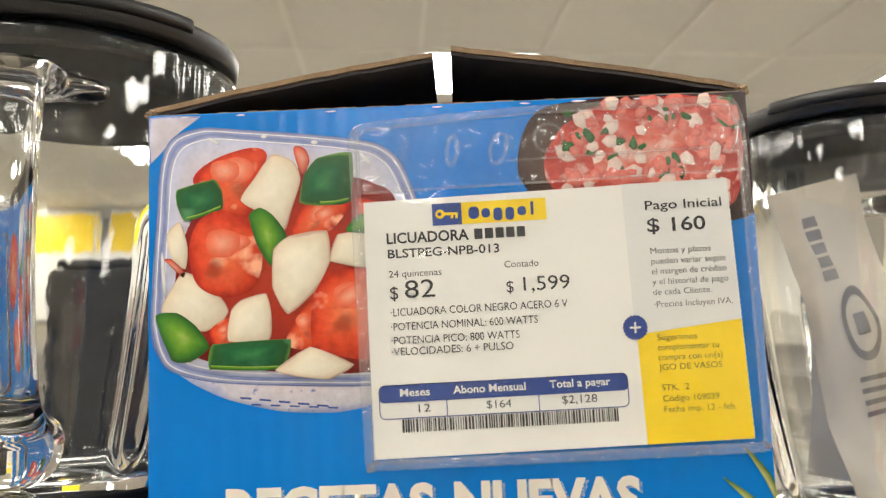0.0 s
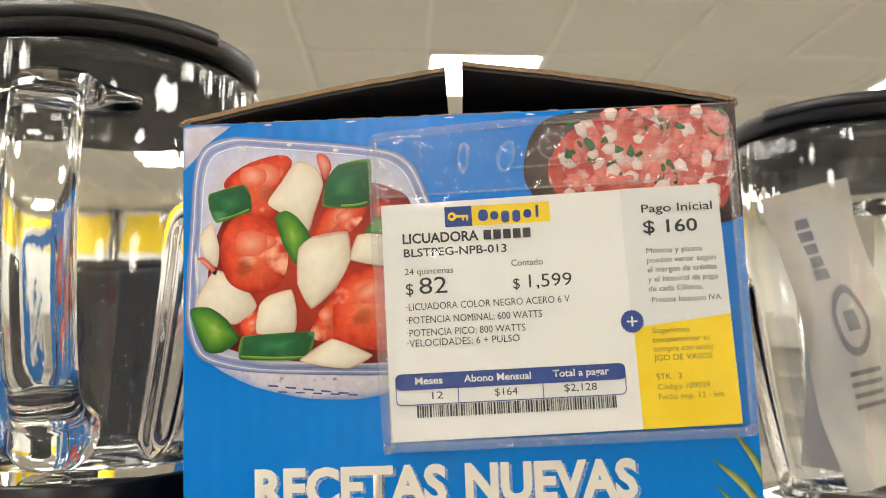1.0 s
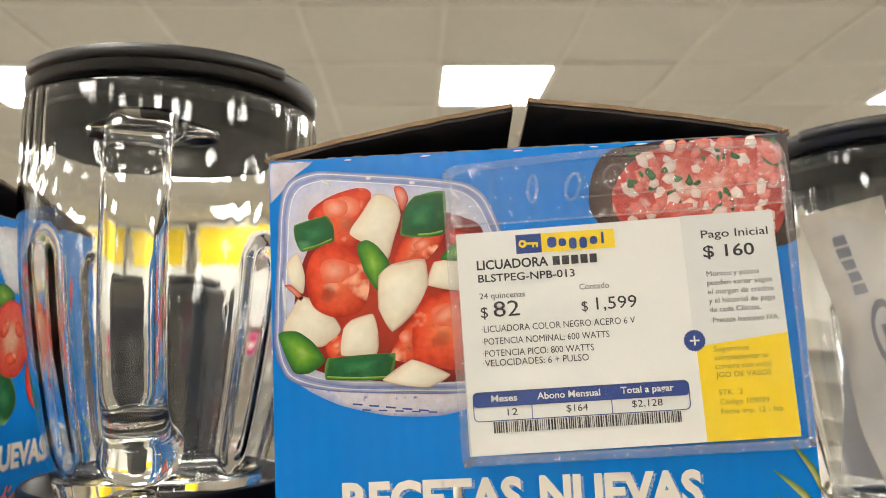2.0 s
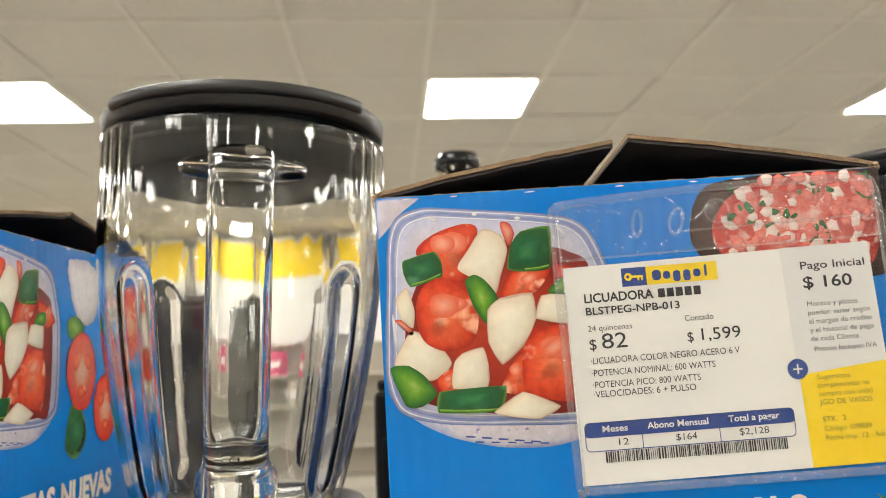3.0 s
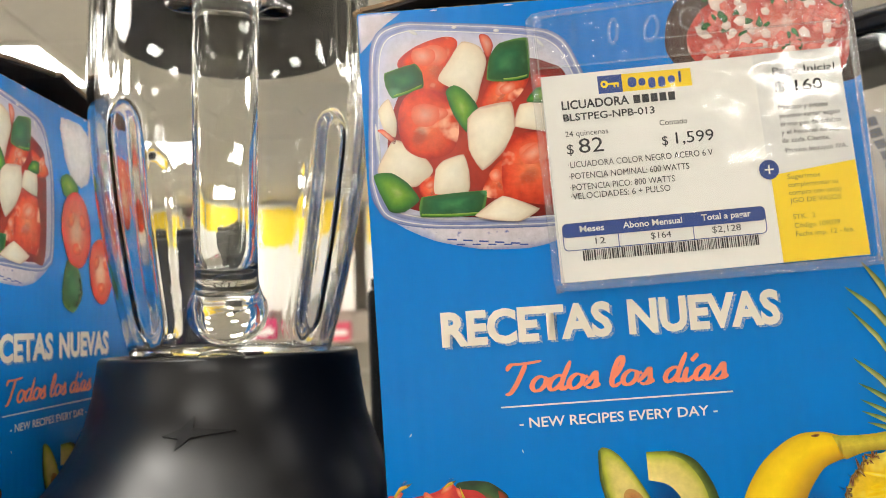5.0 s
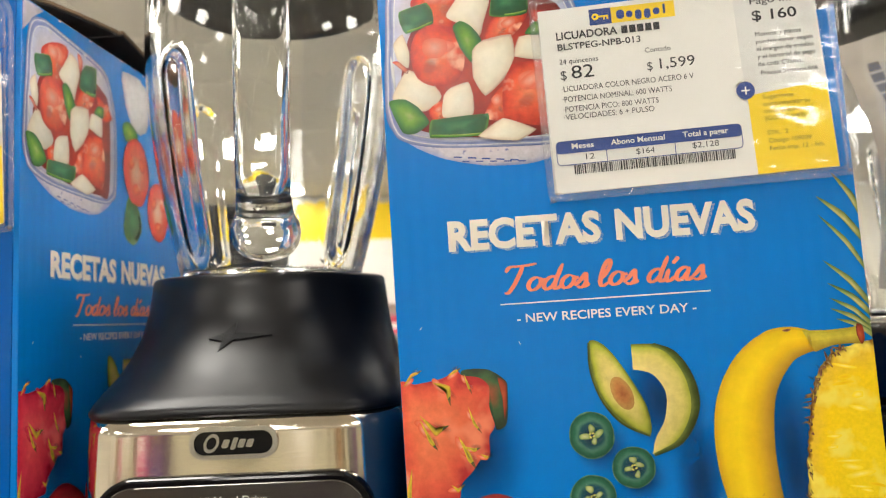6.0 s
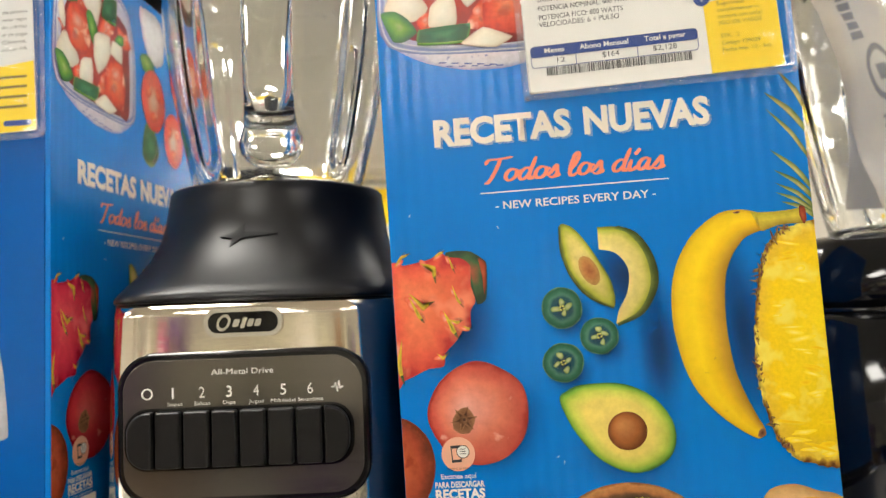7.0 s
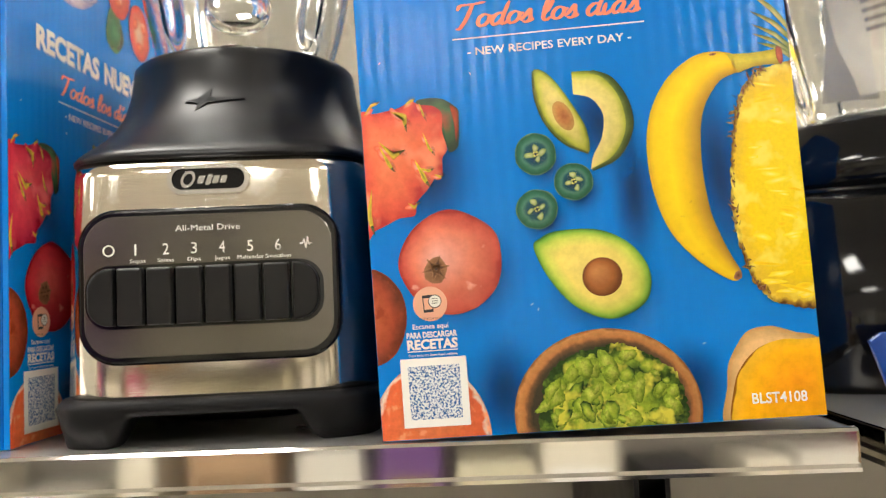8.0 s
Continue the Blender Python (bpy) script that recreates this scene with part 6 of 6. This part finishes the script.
def blender(m):
    root = empty("kitchen_blender", m, "black and brushed-steel countertop blender with a glass jar", "blender", "display blenders")
    # foot ring with an arch in the front
    bm = bmesh.new()
    n = 240

    def edge_z(x, y):
        # the skirt is cut away between its four feet
        def open_(v, a, c):
            return min(1.0, max(0.0, (c - abs(v)) / (c - a)))
        o = max(open_(x, 0.044, 0.060), open_(y, 0.070, 0.085))
        return 0.0175 * o * o * (3 - 2 * o)
    rings = [[], [], [], [], [], []]
    for i in range(n):
        a = 2 * math.pi * i / n
        cx, cy = squircle(a, 1, 7.5)
        ze = edge_z(cx * 0.0935, cy * 0.117)
        for q, (hw, hd, z) in enumerate(((0.0922, 0.1205, 0.0262), (0.0945, 0.1220, 0.024), (0.0958, 0.1228, 0.0215), (0.0950 - 0.004 * (1 - ze / 0.0175), 0.1222 - 0.004 * (1 - ze / 0.0175), ze), (0.085, 0.109, ze), (0.085, 0.109, 0.024))):
            rings[q].append(bm.verts.new((cx * hw, cy * hd, z)))
    for q in range(5):
        for i in range(n):
            k = (i + 1) % n
            bm.faces.new((rings[q][i], rings[q][k], rings[q + 1][k], rings[q + 1][i]))
    bm.faces.new(rings[0])
    bm.faces.new(rings[5][::-1])
    bmesh.ops.recalc_face_normals(bm, faces=bm.faces[:])
    part("foot_skirt", bm, M_MATTB, root, "black plastic skirt with four feet", True)
    part("motor_cup", lathe_bm([(0.060, 0.005), (0.068, 0.0065), (0.072, 0.021)], 48), M_MATTB, root, "", True)
    body = part("steel_body", loft_bm([(0.0255, 0.0925, 5.2, 0.1180), (0.028, 0.0938, 5.2, 0.1192), (0.10, 0.0922, 5.2, 0.1186), (0.150, 0.0900, 5.2, 0.1174), (0.1585, 0.0893, 5.2, 0.1166)], 280), M_STEEL, root, "brushed stainless steel body", True)
    cone = part("collar", loft_bm([(0.1588, 0.0872, 5.4, 0.1150), (0.1592, 0.0894, 5.4, 0.1172), (0.1612, 0.0900, 5.2, 0.1178), (0.165, 0.0898, 4.6, 0.1155), (0.170, 0.0890, 3.9, 0.1100), (0.178, 0.0862, 3.1, 0.1010), (0.188, 0.0828, 2.65, 0.0925), (0.200, 0.0798, 2.3, 0.0840), (0.215, 0.0775, 2.08, 0.0780), (0.228, 0.0760, 2.0), (0.2345, 0.0752, 2.0), (0.2362, 0.0737, 2.0),
                                   (0.2355, 0.0715, 2.0), (0.226, 0.0690, 2.0), (0.224, 0.02, 2.0)], 160), M_BLACK, root, "satin black plastic collar", True)
    # star mark pressed into the collar
    tips = [(0.0248, 0.0006), (0.0043, 0.0090), (-0.0106, -0.0004), (-0.0043, -0.0090)]
    waists = [(0.0040, 0.0024), (-0.0022, 0.0024), (-0.0030, -0.0026), (0.0030, -0.0024)]
    star = [(x - 0.0105, z) for pair in zip(tips, waists) for x, z in pair]
    bm = slab_bm(star, -0.0002, 0.002)
    bmesh.ops.triangulate(bm, faces=bm.faces[:])
    for v in bm.verts:
        v.co.y += 3.2 * v.co.x ** 2
    bm.transform(Matrix.Translation((0.0, -0.0856, 0.2)) @ Matrix.Rotation(radians(-29), 4, "X"))
    part("star_mark", bm, M_MATTB, cone, "sunken four-pointed star")
    # badge
    badge = part("badge", ring_bm(round_rect(0.045, 0.0165, 0.0075, 8), round_rect(0.040, 0.0118, 0.0056, 8), -0.1200, -0.1145), M_SILVER, root, "oval silver badge frame")
    badge.location.z = 0.146
    part("badge_field", slab_bm(round_rect(0.0402, 0.012, 0.0057, 8), -0.1190, -0.1145), M_GLOSSB, badge)
    for bx, bw_, bh in ((-0.0040, 0.0034, 0.0044), (0.0004, 0.0026, 0.0062), (0.0042, 0.0034, 0.0044), (0.0084, 0.0034, 0.0042)):
        part("badge_bar", slab_bm([(bx + x + z * 0.35, z - 0.0004) for x, z in round_rect(bw_, bh, 0.0010, 4)], -0.1197, -0.1187), M_SILVER, badge)
    oo, oi = ([(-0.0112 + k * (math.cos(a) * 0.8 + 0.25 * math.sin(a)), k * math.sin(a)) for a in [q * math.pi / 14 for q in range(28)]] for k in (0.0048, 0.0031))
    part("badge_ring", ring_bm(oo, oi, -0.1197, -0.1187), M_SILVER, badge)
    # control panel
    zc = 0.0925
    panel = part("control_panel", slab_bm([(x + 0.0002, z - 0.0049) for x, z in round_rect(0.1425, 0.0853, 0.021, 10)], -0.1230, -0.0985, 0.0022, 3), M_GLOSSB, root, "glossy black frame of the control panel")
    panel.location.z = zc
    part("panel_face", slab_bm([(x + 0.0002, z - 0.0049) for x, z in round_rect(0.1345, 0.0770, 0.0175, 10)], -0.1237, -0.1215, 0.0004), M_GUN, panel, "smoked metallic panel face")
    bw, pitch = 0.0136, 0.0157
    for k in range(8):
        x = (k - 3.5) * pitch - 0.002
        pts = round_rect(bw, 0.031, 0.0012, 3)
        if k in (0, 7):
            sgn = -1 if k == 0 else 1
            pts = []
            for (px, pz) in round_rect(bw, 0.031, 0.0115, 7):
                pts.append((px if px * sgn > 0 else (-sgn * bw / 2 if abs(pz) < 0.0155 else px), pz))
            pts = [(-sgn * bw / 2, 0.0155), (-sgn * bw / 2, -0.0155)] + [(sgn * (bw / 2 - 0.0115 + 0.0115 * math.cos(a)), -sgn * 0 - 0.004 + 0.0115 * math.sin(a)) for a in [radians(-90 + 9 * q) for q in range(11)]] + [(sgn * (bw / 2 - 0.0115 + 0.0115 * math.cos(a)), 0.004 + 0.0115 * math.sin(a)) for a in [radians(9 * q) for q in range(11)]]
        bm = slab_bm([(px + x, pz - 0.0105) for px, pz in pts], -0.1290, -0.1225, 0.0013, 3)
        part("button", bm, M_BUTTON, panel)
    bed = part("button_bed", slab_bm([(x - 0.002, z - 0.0105) for x, z in round_rect(0.1285, 0.0345, 0.013, 8)], -0.1241, -0.1225), M_GLOSSB, panel)

    lay = 0.1240 / LAYER
    write(panel, "printed_words", "All-Metal Drive", -17.5, 24.5, 35, 3.2, lay, M_WHITEINK)
    names = ("Sopas", "Salsas", "Dips", "Jugos", "Malteadas", "Smoothies")
    for k in range(6):
        x = (k - 2.5) * 15.2
        write(panel, "printed_number", str(k + 1), x - 1.6, 12.0, 1.0 if k == 0 else 3.2, 6.2, lay, M_WHITEINK)
        wdt = (8.4, 9.0, 7.0, 8.4, 14.0, 14.0)[k]
        write(panel, "printed_words", names[k], x - wdt / 2, 8.0, wdt, 2.0, lay, M_WHITEINK)
    ring = ring_bm([(0.0032 * math.cos(a), 0.0032 * math.sin(a)) for a in [k * math.pi / 12 for k in range(24)]], [(0.0024 * math.cos(a), 0.0024 * math.sin(a)) for a in [k * math.pi / 12 for k in range(24)]], -0.1240, -0.1238)
    ring.transform(Matrix.Translation((-0.0535, 0, 0.0150)))
    part("off_icon", ring, M_WHITEINK, panel)
    zig = [(-3.4, 0), (-1.8, 0), (-1.0, 2.4), (0.0, -2.8), (0.9, 3.6), (1.6, -1.0), (2.2, 0), (3.4, 0)]
    bm = bmesh.new()
    for (x0, z0), (x1, z1) in zip(zig, zig[1:]):
        d = Vector((x1 - x0, z1 - z0)).normalized()
        nx, nz = -d.y * 0.32, d.x * 0.32
        bm.faces.new([bm.verts.new(((53.3 + a) / 1000, -0.1240, (15.2 + b) / 1000)) for a, b in ((x0 + nx, z0 + nz), (x0 - nx, z0 - nz), (x1 - nx, z1 - nz), (x1 + nx, z1 + nz))])
    part("pulse_icon", bm, M_WHITEINK, panel)
    for k in range(4):
        bm = box_bm(0.0870, 0.0896, -0.070 + k * 0.009, -0.065 + k * 0.009, 0.088, 0.100, 0.0006)
        part("vent_slot", bm, M_GLOSSB, body)
    glass_jar(root, 0.2275, 0.449, shift=0.005)
    jar_lid(root, 0.451, shift=0.005)
    part("drive_coupling", lathe_bm([(0.012, 0.224), (0.012, 0.2272)], 24), M_BLACK, root, "", True)
    return root


blender(Matrix.Translation((-0.1085, 0.130, Z0)) @ Matrix.Rotation(radians(7), 4, "Z"))


def black_blender(m):
    root = empty("black_blender", m, "glossy black countertop blender with leaflets in its glass jar", "blender", "display blenders")
    part("base", loft_bm([(0.0, 0.094, 5, 0.120), (0.006, 0.097, 5, 0.124), (0.06, 0.097, 5, 0.122), (0.125, 0.095, 5, 0.106), (0.135, 0.094, 5, 0.098)], 128), M_GLOSSB, root, "glossy black plastic motor base", True)
    part("steel_band", loft_bm([(0.1352, 0.0950, 5), (0.137, 0.0955, 5), (0.139, 0.095, 5)], 128), M_GLOSSB, root, "thin glossy band", True)
    part("collar", loft_bm([(0.139, 0.094, 4.6), (0.16, 0.0915, 4), (0.186, 0.086, 3.0), (0.192, 0.080, 2.5), (0.19, 0.066, 2.2), (0.182, 0.02, 2)], 128), M_GLOSSB, root, "", True)
    glass_jar(root, 0.186, 0.430, handle_deg=60)
    jar_lid(root, 0.432)
    return root


rb = Matrix.Translation((0.374, 0.228, Z0)) @ Matrix.Rotation(radians(-12), 4, "Z")
black_blender(rb)


def leaflet(m, w, h, label, bend, marks=True):
    """A creased paper leaflet standing in the jar."""
    root = empty("paper_leaflet", m, label, "leaflet", "leaflets in the jar")
    bm = bmesh.new()
    nx, nz = 16, 24

    def at(i, j, off=0.0):
        x, z = (i / nx - 0.5) * w, j / nz * h
        y = bend * (x / w) ** 2 * w + 0.004 * math.sin(z * 46 + x * 30) + 0.002 * noise.noise(Vector((x * 60, z * 60, 1)))
        return Vector((x, y - off, z))
    f_ = [[bm.verts.new(at(i, j)) for i in range(nx + 1)] for j in range(nz + 1)]
    b_ = [[bm.verts.new(at(i, j, -0.0004)) for i in range(nx + 1)] for j in range(nz + 1)]
    for j in range(nz):
        for i in range(nx):
            bm.faces.new((f_[j][i], f_[j][i + 1], f_[j + 1][i + 1], f_[j + 1][i]))
            bm.faces.new((b_[j][i], b_[j + 1][i], b_[j + 1][i + 1], b_[j][i + 1]))
    part("sheet", bm, M_LEAF, root, "grey printed paper", True)
    if marks:
        def mark(name, i0, i1, j0, j1):
            bm = bmesh.new()
            k = 6
            g = [[bm.verts.new(at(i0 + (i1 - i0) * a / k, j0 + (j1 - j0) * b / k, 0.0006)) for a in range(k + 1)] for b in range(k + 1)]
            for b in range(k):
                for a in range(k):
                    bm.faces.new((g[b][a], g[b][a + 1], g[b + 1][a + 1], g[b + 1][a]))
            part(name, bm, M_LEAFINK, root)
        for q in range(5):
            mark("printed_bar", 4.4, 6.8, 16.6 + q * 1.05, 17.4 + q * 1.05)
        bm = bmesh.new()
        g1 = [bm.verts.new(at(8 + 2.9 * math.cos(a), 13 + 2.9 * math.sin(a) * 1.0, 0.0006)) for a in [q * math.pi / 10 for q in range(20)]]
        g2 = [bm.verts.new(at(8 + 2.2 * math.cos(a), 13 + 2.2 * math.sin(a) * 1.0, 0.0006)) for a in [q * math.pi / 10 for q in range(20)]]
        for q in range(20):
            bm.faces.new((g1[q], g1[(q + 1) % 20], g2[(q + 1) % 20], g2[q]))
        part("printed_ring", bm, M_LEAFINK, root)
        mark("printed_bar", 7.0, 9.0, 12.2, 13.8)
        for q in range(4):
            mark("printed_bar", 6.0, 11.0, 8.6 - q * 0.9, 9.0 - q * 0.9)
    return root


leaflet(rb @ Matrix.Translation((-0.002, -0.048, 0.215)) @ Matrix.Rotation(radians(20), 4, "Z") @ Matrix.Rotation(radians(-14), 4, "Y"), 0.058, 0.185, "grey folded instruction leaflet standing inside the glass jar", 0.25)
leaflet(rb @ Matrix.Translation((-0.028, -0.014, 0.215)) @ Matrix.Rotation(radians(-25), 4, "Z") @ Matrix.Rotation(radians(4), 4, "Y"), 0.040, 0.165, "creased pale leaflet leaning inside the glass jar", 0.3, False)


def shelf_talker(m):
    root = empty("shelf_sign", m, "small blue acrylic shelf sign with a white mark", "sign")
    pts = [(0.0, 0.040), (0.006, 0.0445), (0.075, 0.0445), (0.080, 0.040), (0.066, 0.0), (0.012, 0.0)]
    part("plate", slab_bm(pts, 0.0, 0.003, 0.0006), mat("blue_acrylic", (0.006, 0.06, 0.34), 0.15, vary=0.05, coat=0.4), root, "glossy blue plate")
    ring = ring_bm([(0.024 + 0.0095 * math.cos(a), 0.024 + 0.0125 * math.sin(a)) for a in [k * math.pi / 12 for k in range(24)]], [(0.0245 + 0.0055 * math.cos(a), 0.024 + 0.0095 * math.sin(a)) for a in [k * math.pi / 12 for k in range(24)]], -0.0004, 0.0002)
    part("white_ring", ring, M_WHITEINK, root)
    part("white_bar", slab_bm([(0.055 + x, 0.022 + z) for x, z in round_rect(0.03, 0.009, 0.004, 4)], -0.0004, 0.0002), M_WHITEINK, root)
    part("foot", box_bm(0.015, 0.065, 0.0, 0.02, 0.0, 0.002, 0.0005), M_RIM, root)
    return root


shelf_talker(Matrix.Translation((0.261, 0.03, Z0 + 0.0012)) @ Matrix.Rotation(radians(-4), 4, "Z"))


# ---- things behind, on the far half of the shelf and in the next aisle ----
def coffee_maker(m):
    root = empty("coffee_maker", m, "tall black plastic appliance on the back of the shelf", "appliance")
    part("body", box_bm(-0.035, 0.035, 0, 0.14, 0, 0.39, 0.012, 3), M_MATTB, root)
    part("front_trim", box_bm(-0.02, 0.02, -0.003, 0.002, 0.05, 0.33, 0.001), M_MATTB, root)
    part("cap", box_bm(-0.03, 0.03, 0.01, 0.12, 0.39, 0.405, 0.006, 3), M_BLACK, root)
    return root


coffee_maker(Matrix.Translation((-0.475, 0.98, Z0)) @ Matrix.Diagonal((2.9, 1.2, 1.06, 1)))
coffee_maker(Matrix.Translation((-0.040, 0.42, Z0)) @ Matrix.Diagonal((0.55, 1, 0.73, 1)))


def canister(m):
    root = empty("steel_cooker", m, "tall steel cooker with a domed lid and black knob", "cooker")
    part("pot", lathe_bm([(0.072, 0.0), (0.078, 0.006), (0.08, 0.46), (0.082, 0.465), (0.08, 0.47)], 64), M_STEEL, root, "", True)
    part("lid", lathe_bm([(0.083, 0.468), (0.084, 0.474), (0.07, 0.49), (0.03, 0.505), (0.012, 0.508)], 64), M_STEEL, root, "domed steel lid", True)
    part("knob", lathe_bm([(0.010, 0.506), (0.012, 0.515), (0.024, 0.518), (0.026, 0.526), (0.022, 0.535), (0.008, 0.538)], 40), M_GLOSSB, root, "black lid knob", True)
    return root


canister(Matrix.Translation((0.030, 0.50, Z0)))


def far_display(m):
    root = empty("far_display", m, "long beige display stand along the far wall", "display stand")
    part("back", box_bm(-7.0, 5.0, 0.42, 0.46, 0, 1.95, 0.002), M_BEIGE, root)
    for z in (0.55, 1.10, 1.52):
        part("shelf_board", box_bm(-7.0, 5.0, 0, 0.42, z - 0.025, z, 0.002), M_BEIGE, root)
    part("deck", box_bm(-7.0, 5.0, 0, 0.42, 0, 0.15, 0.002), M_BEIGE, root)
    return root


FAR_Y = 10.6
far_display(Matrix.Translation((0, FAR_Y, FLOOR + 0.004)) @ Matrix.Rotation(TURN, 4, "Z"))


def header_sign(m, w, label):
    root = empty("header_sign", m, label, "sign", "signs along the far wall")
    part("board", box_bm(0, w, 0, 0.03, 0, 1.52, 0.004), M_PAPER, root, "white board")
    part("yellow_strip", box_bm(0.04, w - 0.04, -0.012, -0.0005, 0.93, 1.46, 0.003), M_YELLOW, root, "yellow strip")
    part("stand", box_bm(w / 2 - 0.2, w / 2 + 0.2, 0.031, 0.2, 0, 0.03), M_SILVER, root)
    return root


for x, w, lab in ((-6.9, 2.1, "white sign with a yellow strip at the end"), (-4.65, 0.72, "white sign with a yellow strip, narrow"), (-3.78, 2.4, "white sign with a broad yellow strip"), (-1.20, 1.1, "small white sign with yellow strip"), (0.1, 2.6, "long white sign with a yellow strip")):
    c, q = math.cos(TURN), math.sin(TURN)
    header_sign(Matrix.Translation((x * c - 0.25 * q, FAR_Y + x * q + 0.25 * c, FLOOR + 0.004 + 1.95)) @ Matrix.Rotation(TURN, 4, "Z"), w, lab)


def product_box(x, z, w, h, color, nm, label):
    c, q = math.cos(TURN), math.sin(TURN)
    root = empty("product_box", Matrix.Translation((x * c - 0.08 * q, FAR_Y + x * q + 0.08 * c, FLOOR + 0.004 + z)) @ Matrix.Rotation(TURN, 4, "Z"), label, "box", "boxes along the far wall")
    part("carton", box_bm(0, w, 0, 0.3, 0, h, 0.006), mat(nm, color, 0.4), root)
    part("label_band", box_bm(0.04, w - 0.04, -0.004, -0.0003, h * 0.3, h * 0.6, 0.001), M_PAPER, root)
    return root


product_box(-2.62, 1.52, 0.42, 0.34, (0.62, 0.05, 0.16), "pink_carton", "pink product box on the far shelf")
product_box(-1.75, 1.52, 0.30, 0.26, (0.62, 0.08, 0.14), "rose_carton", "rose product box on the far shelf")
product_box(-3.70, 1.10, 0.62, 0.36, (0.015, 0.015, 0.018), "black_carton", "black product box on the far shelf")
product_box(-2.10, 1.10, 0.55, 0.34, (0.55, 0.50, 0.42), "buff_carton", "buff product box on the far shelf")


# ---- the stand across the aisle, which the polished metal mirrors ----
M_SLATE = mat("putty_panel", (0.34, 0.315, 0.275), 0.6, vary=0.1, scale=8)


def aisle_stand(m):
    root = empty("aisle_stand", m, "putty-coloured display stand across the aisle with three shelves", "display stand")
    part("back", box_bm(-2.6, 2.6, -0.04, 0, 0, 2.35, 0.003), M_SLATE, root)
    for z in (0.14, 0.75, 1.36):
        part("shelf_board", box_bm(-2.6, 2.6, 0, 0.42, z, z + 0.025, 0.002), M_SHELF, root)
    part("plinth", box_bm(-2.6, 2.6, 0, 0.40, 0, 0.139, 0.002), M_MATTB, root)
    return root


AY = -2.15
aisle_stand(Matrix.Translation((0, AY, FLOOR + 0.004)))
stock = [((0.60, 0.10, 0.24), "pink_stock"), ((0.02, 0.02, 0.025), "black_stock"), ((0.40, 0.26, 0.15), "brown_stock"), ((0.72, 0.67, 0.55), "cream_stock"), ((0.62, 0.58, 0.42), "buff_stock"), ((0.14, 0.06, 0.20), "purple_stock"), ((0.66, 0.63, 0.56), "pale_stock")]
stock_mats = [mat(n, c, 0.45, vary=0.15, scale=12) for c, n in stock]
r = random.Random(31)
for level in (0.165, 0.775, 1.385):
    x = -2.5
    while x < 2.3:
        w, h = r.uniform(0.09, 0.24), r.uniform(0.24, 0.5)
        k = r.choice((0, 1, 2, 3, 3, 4, 4, 5, 6, 6))
        root = empty("stock_box", Matrix.Translation((x, AY + 0.06, FLOOR + 0.0045 + level)), stock[k][1].replace("_stock", "") + " product box on the stand across the aisle", "box", "stock across the aisle")
        part("carton", box_bm(0, w, 0, 0.28, 0, h, 0.004), stock_mats[k], root)
        part("label_band", box_bm(0.02, w - 0.02, 0.2803, 0.282, h * 0.35, h * 0.7, 0.0005), (M_PAPER, M_BEIGE, M_KRAFT)[k % 3], root)
        x += w + r.uniform(0.01, 0.12)
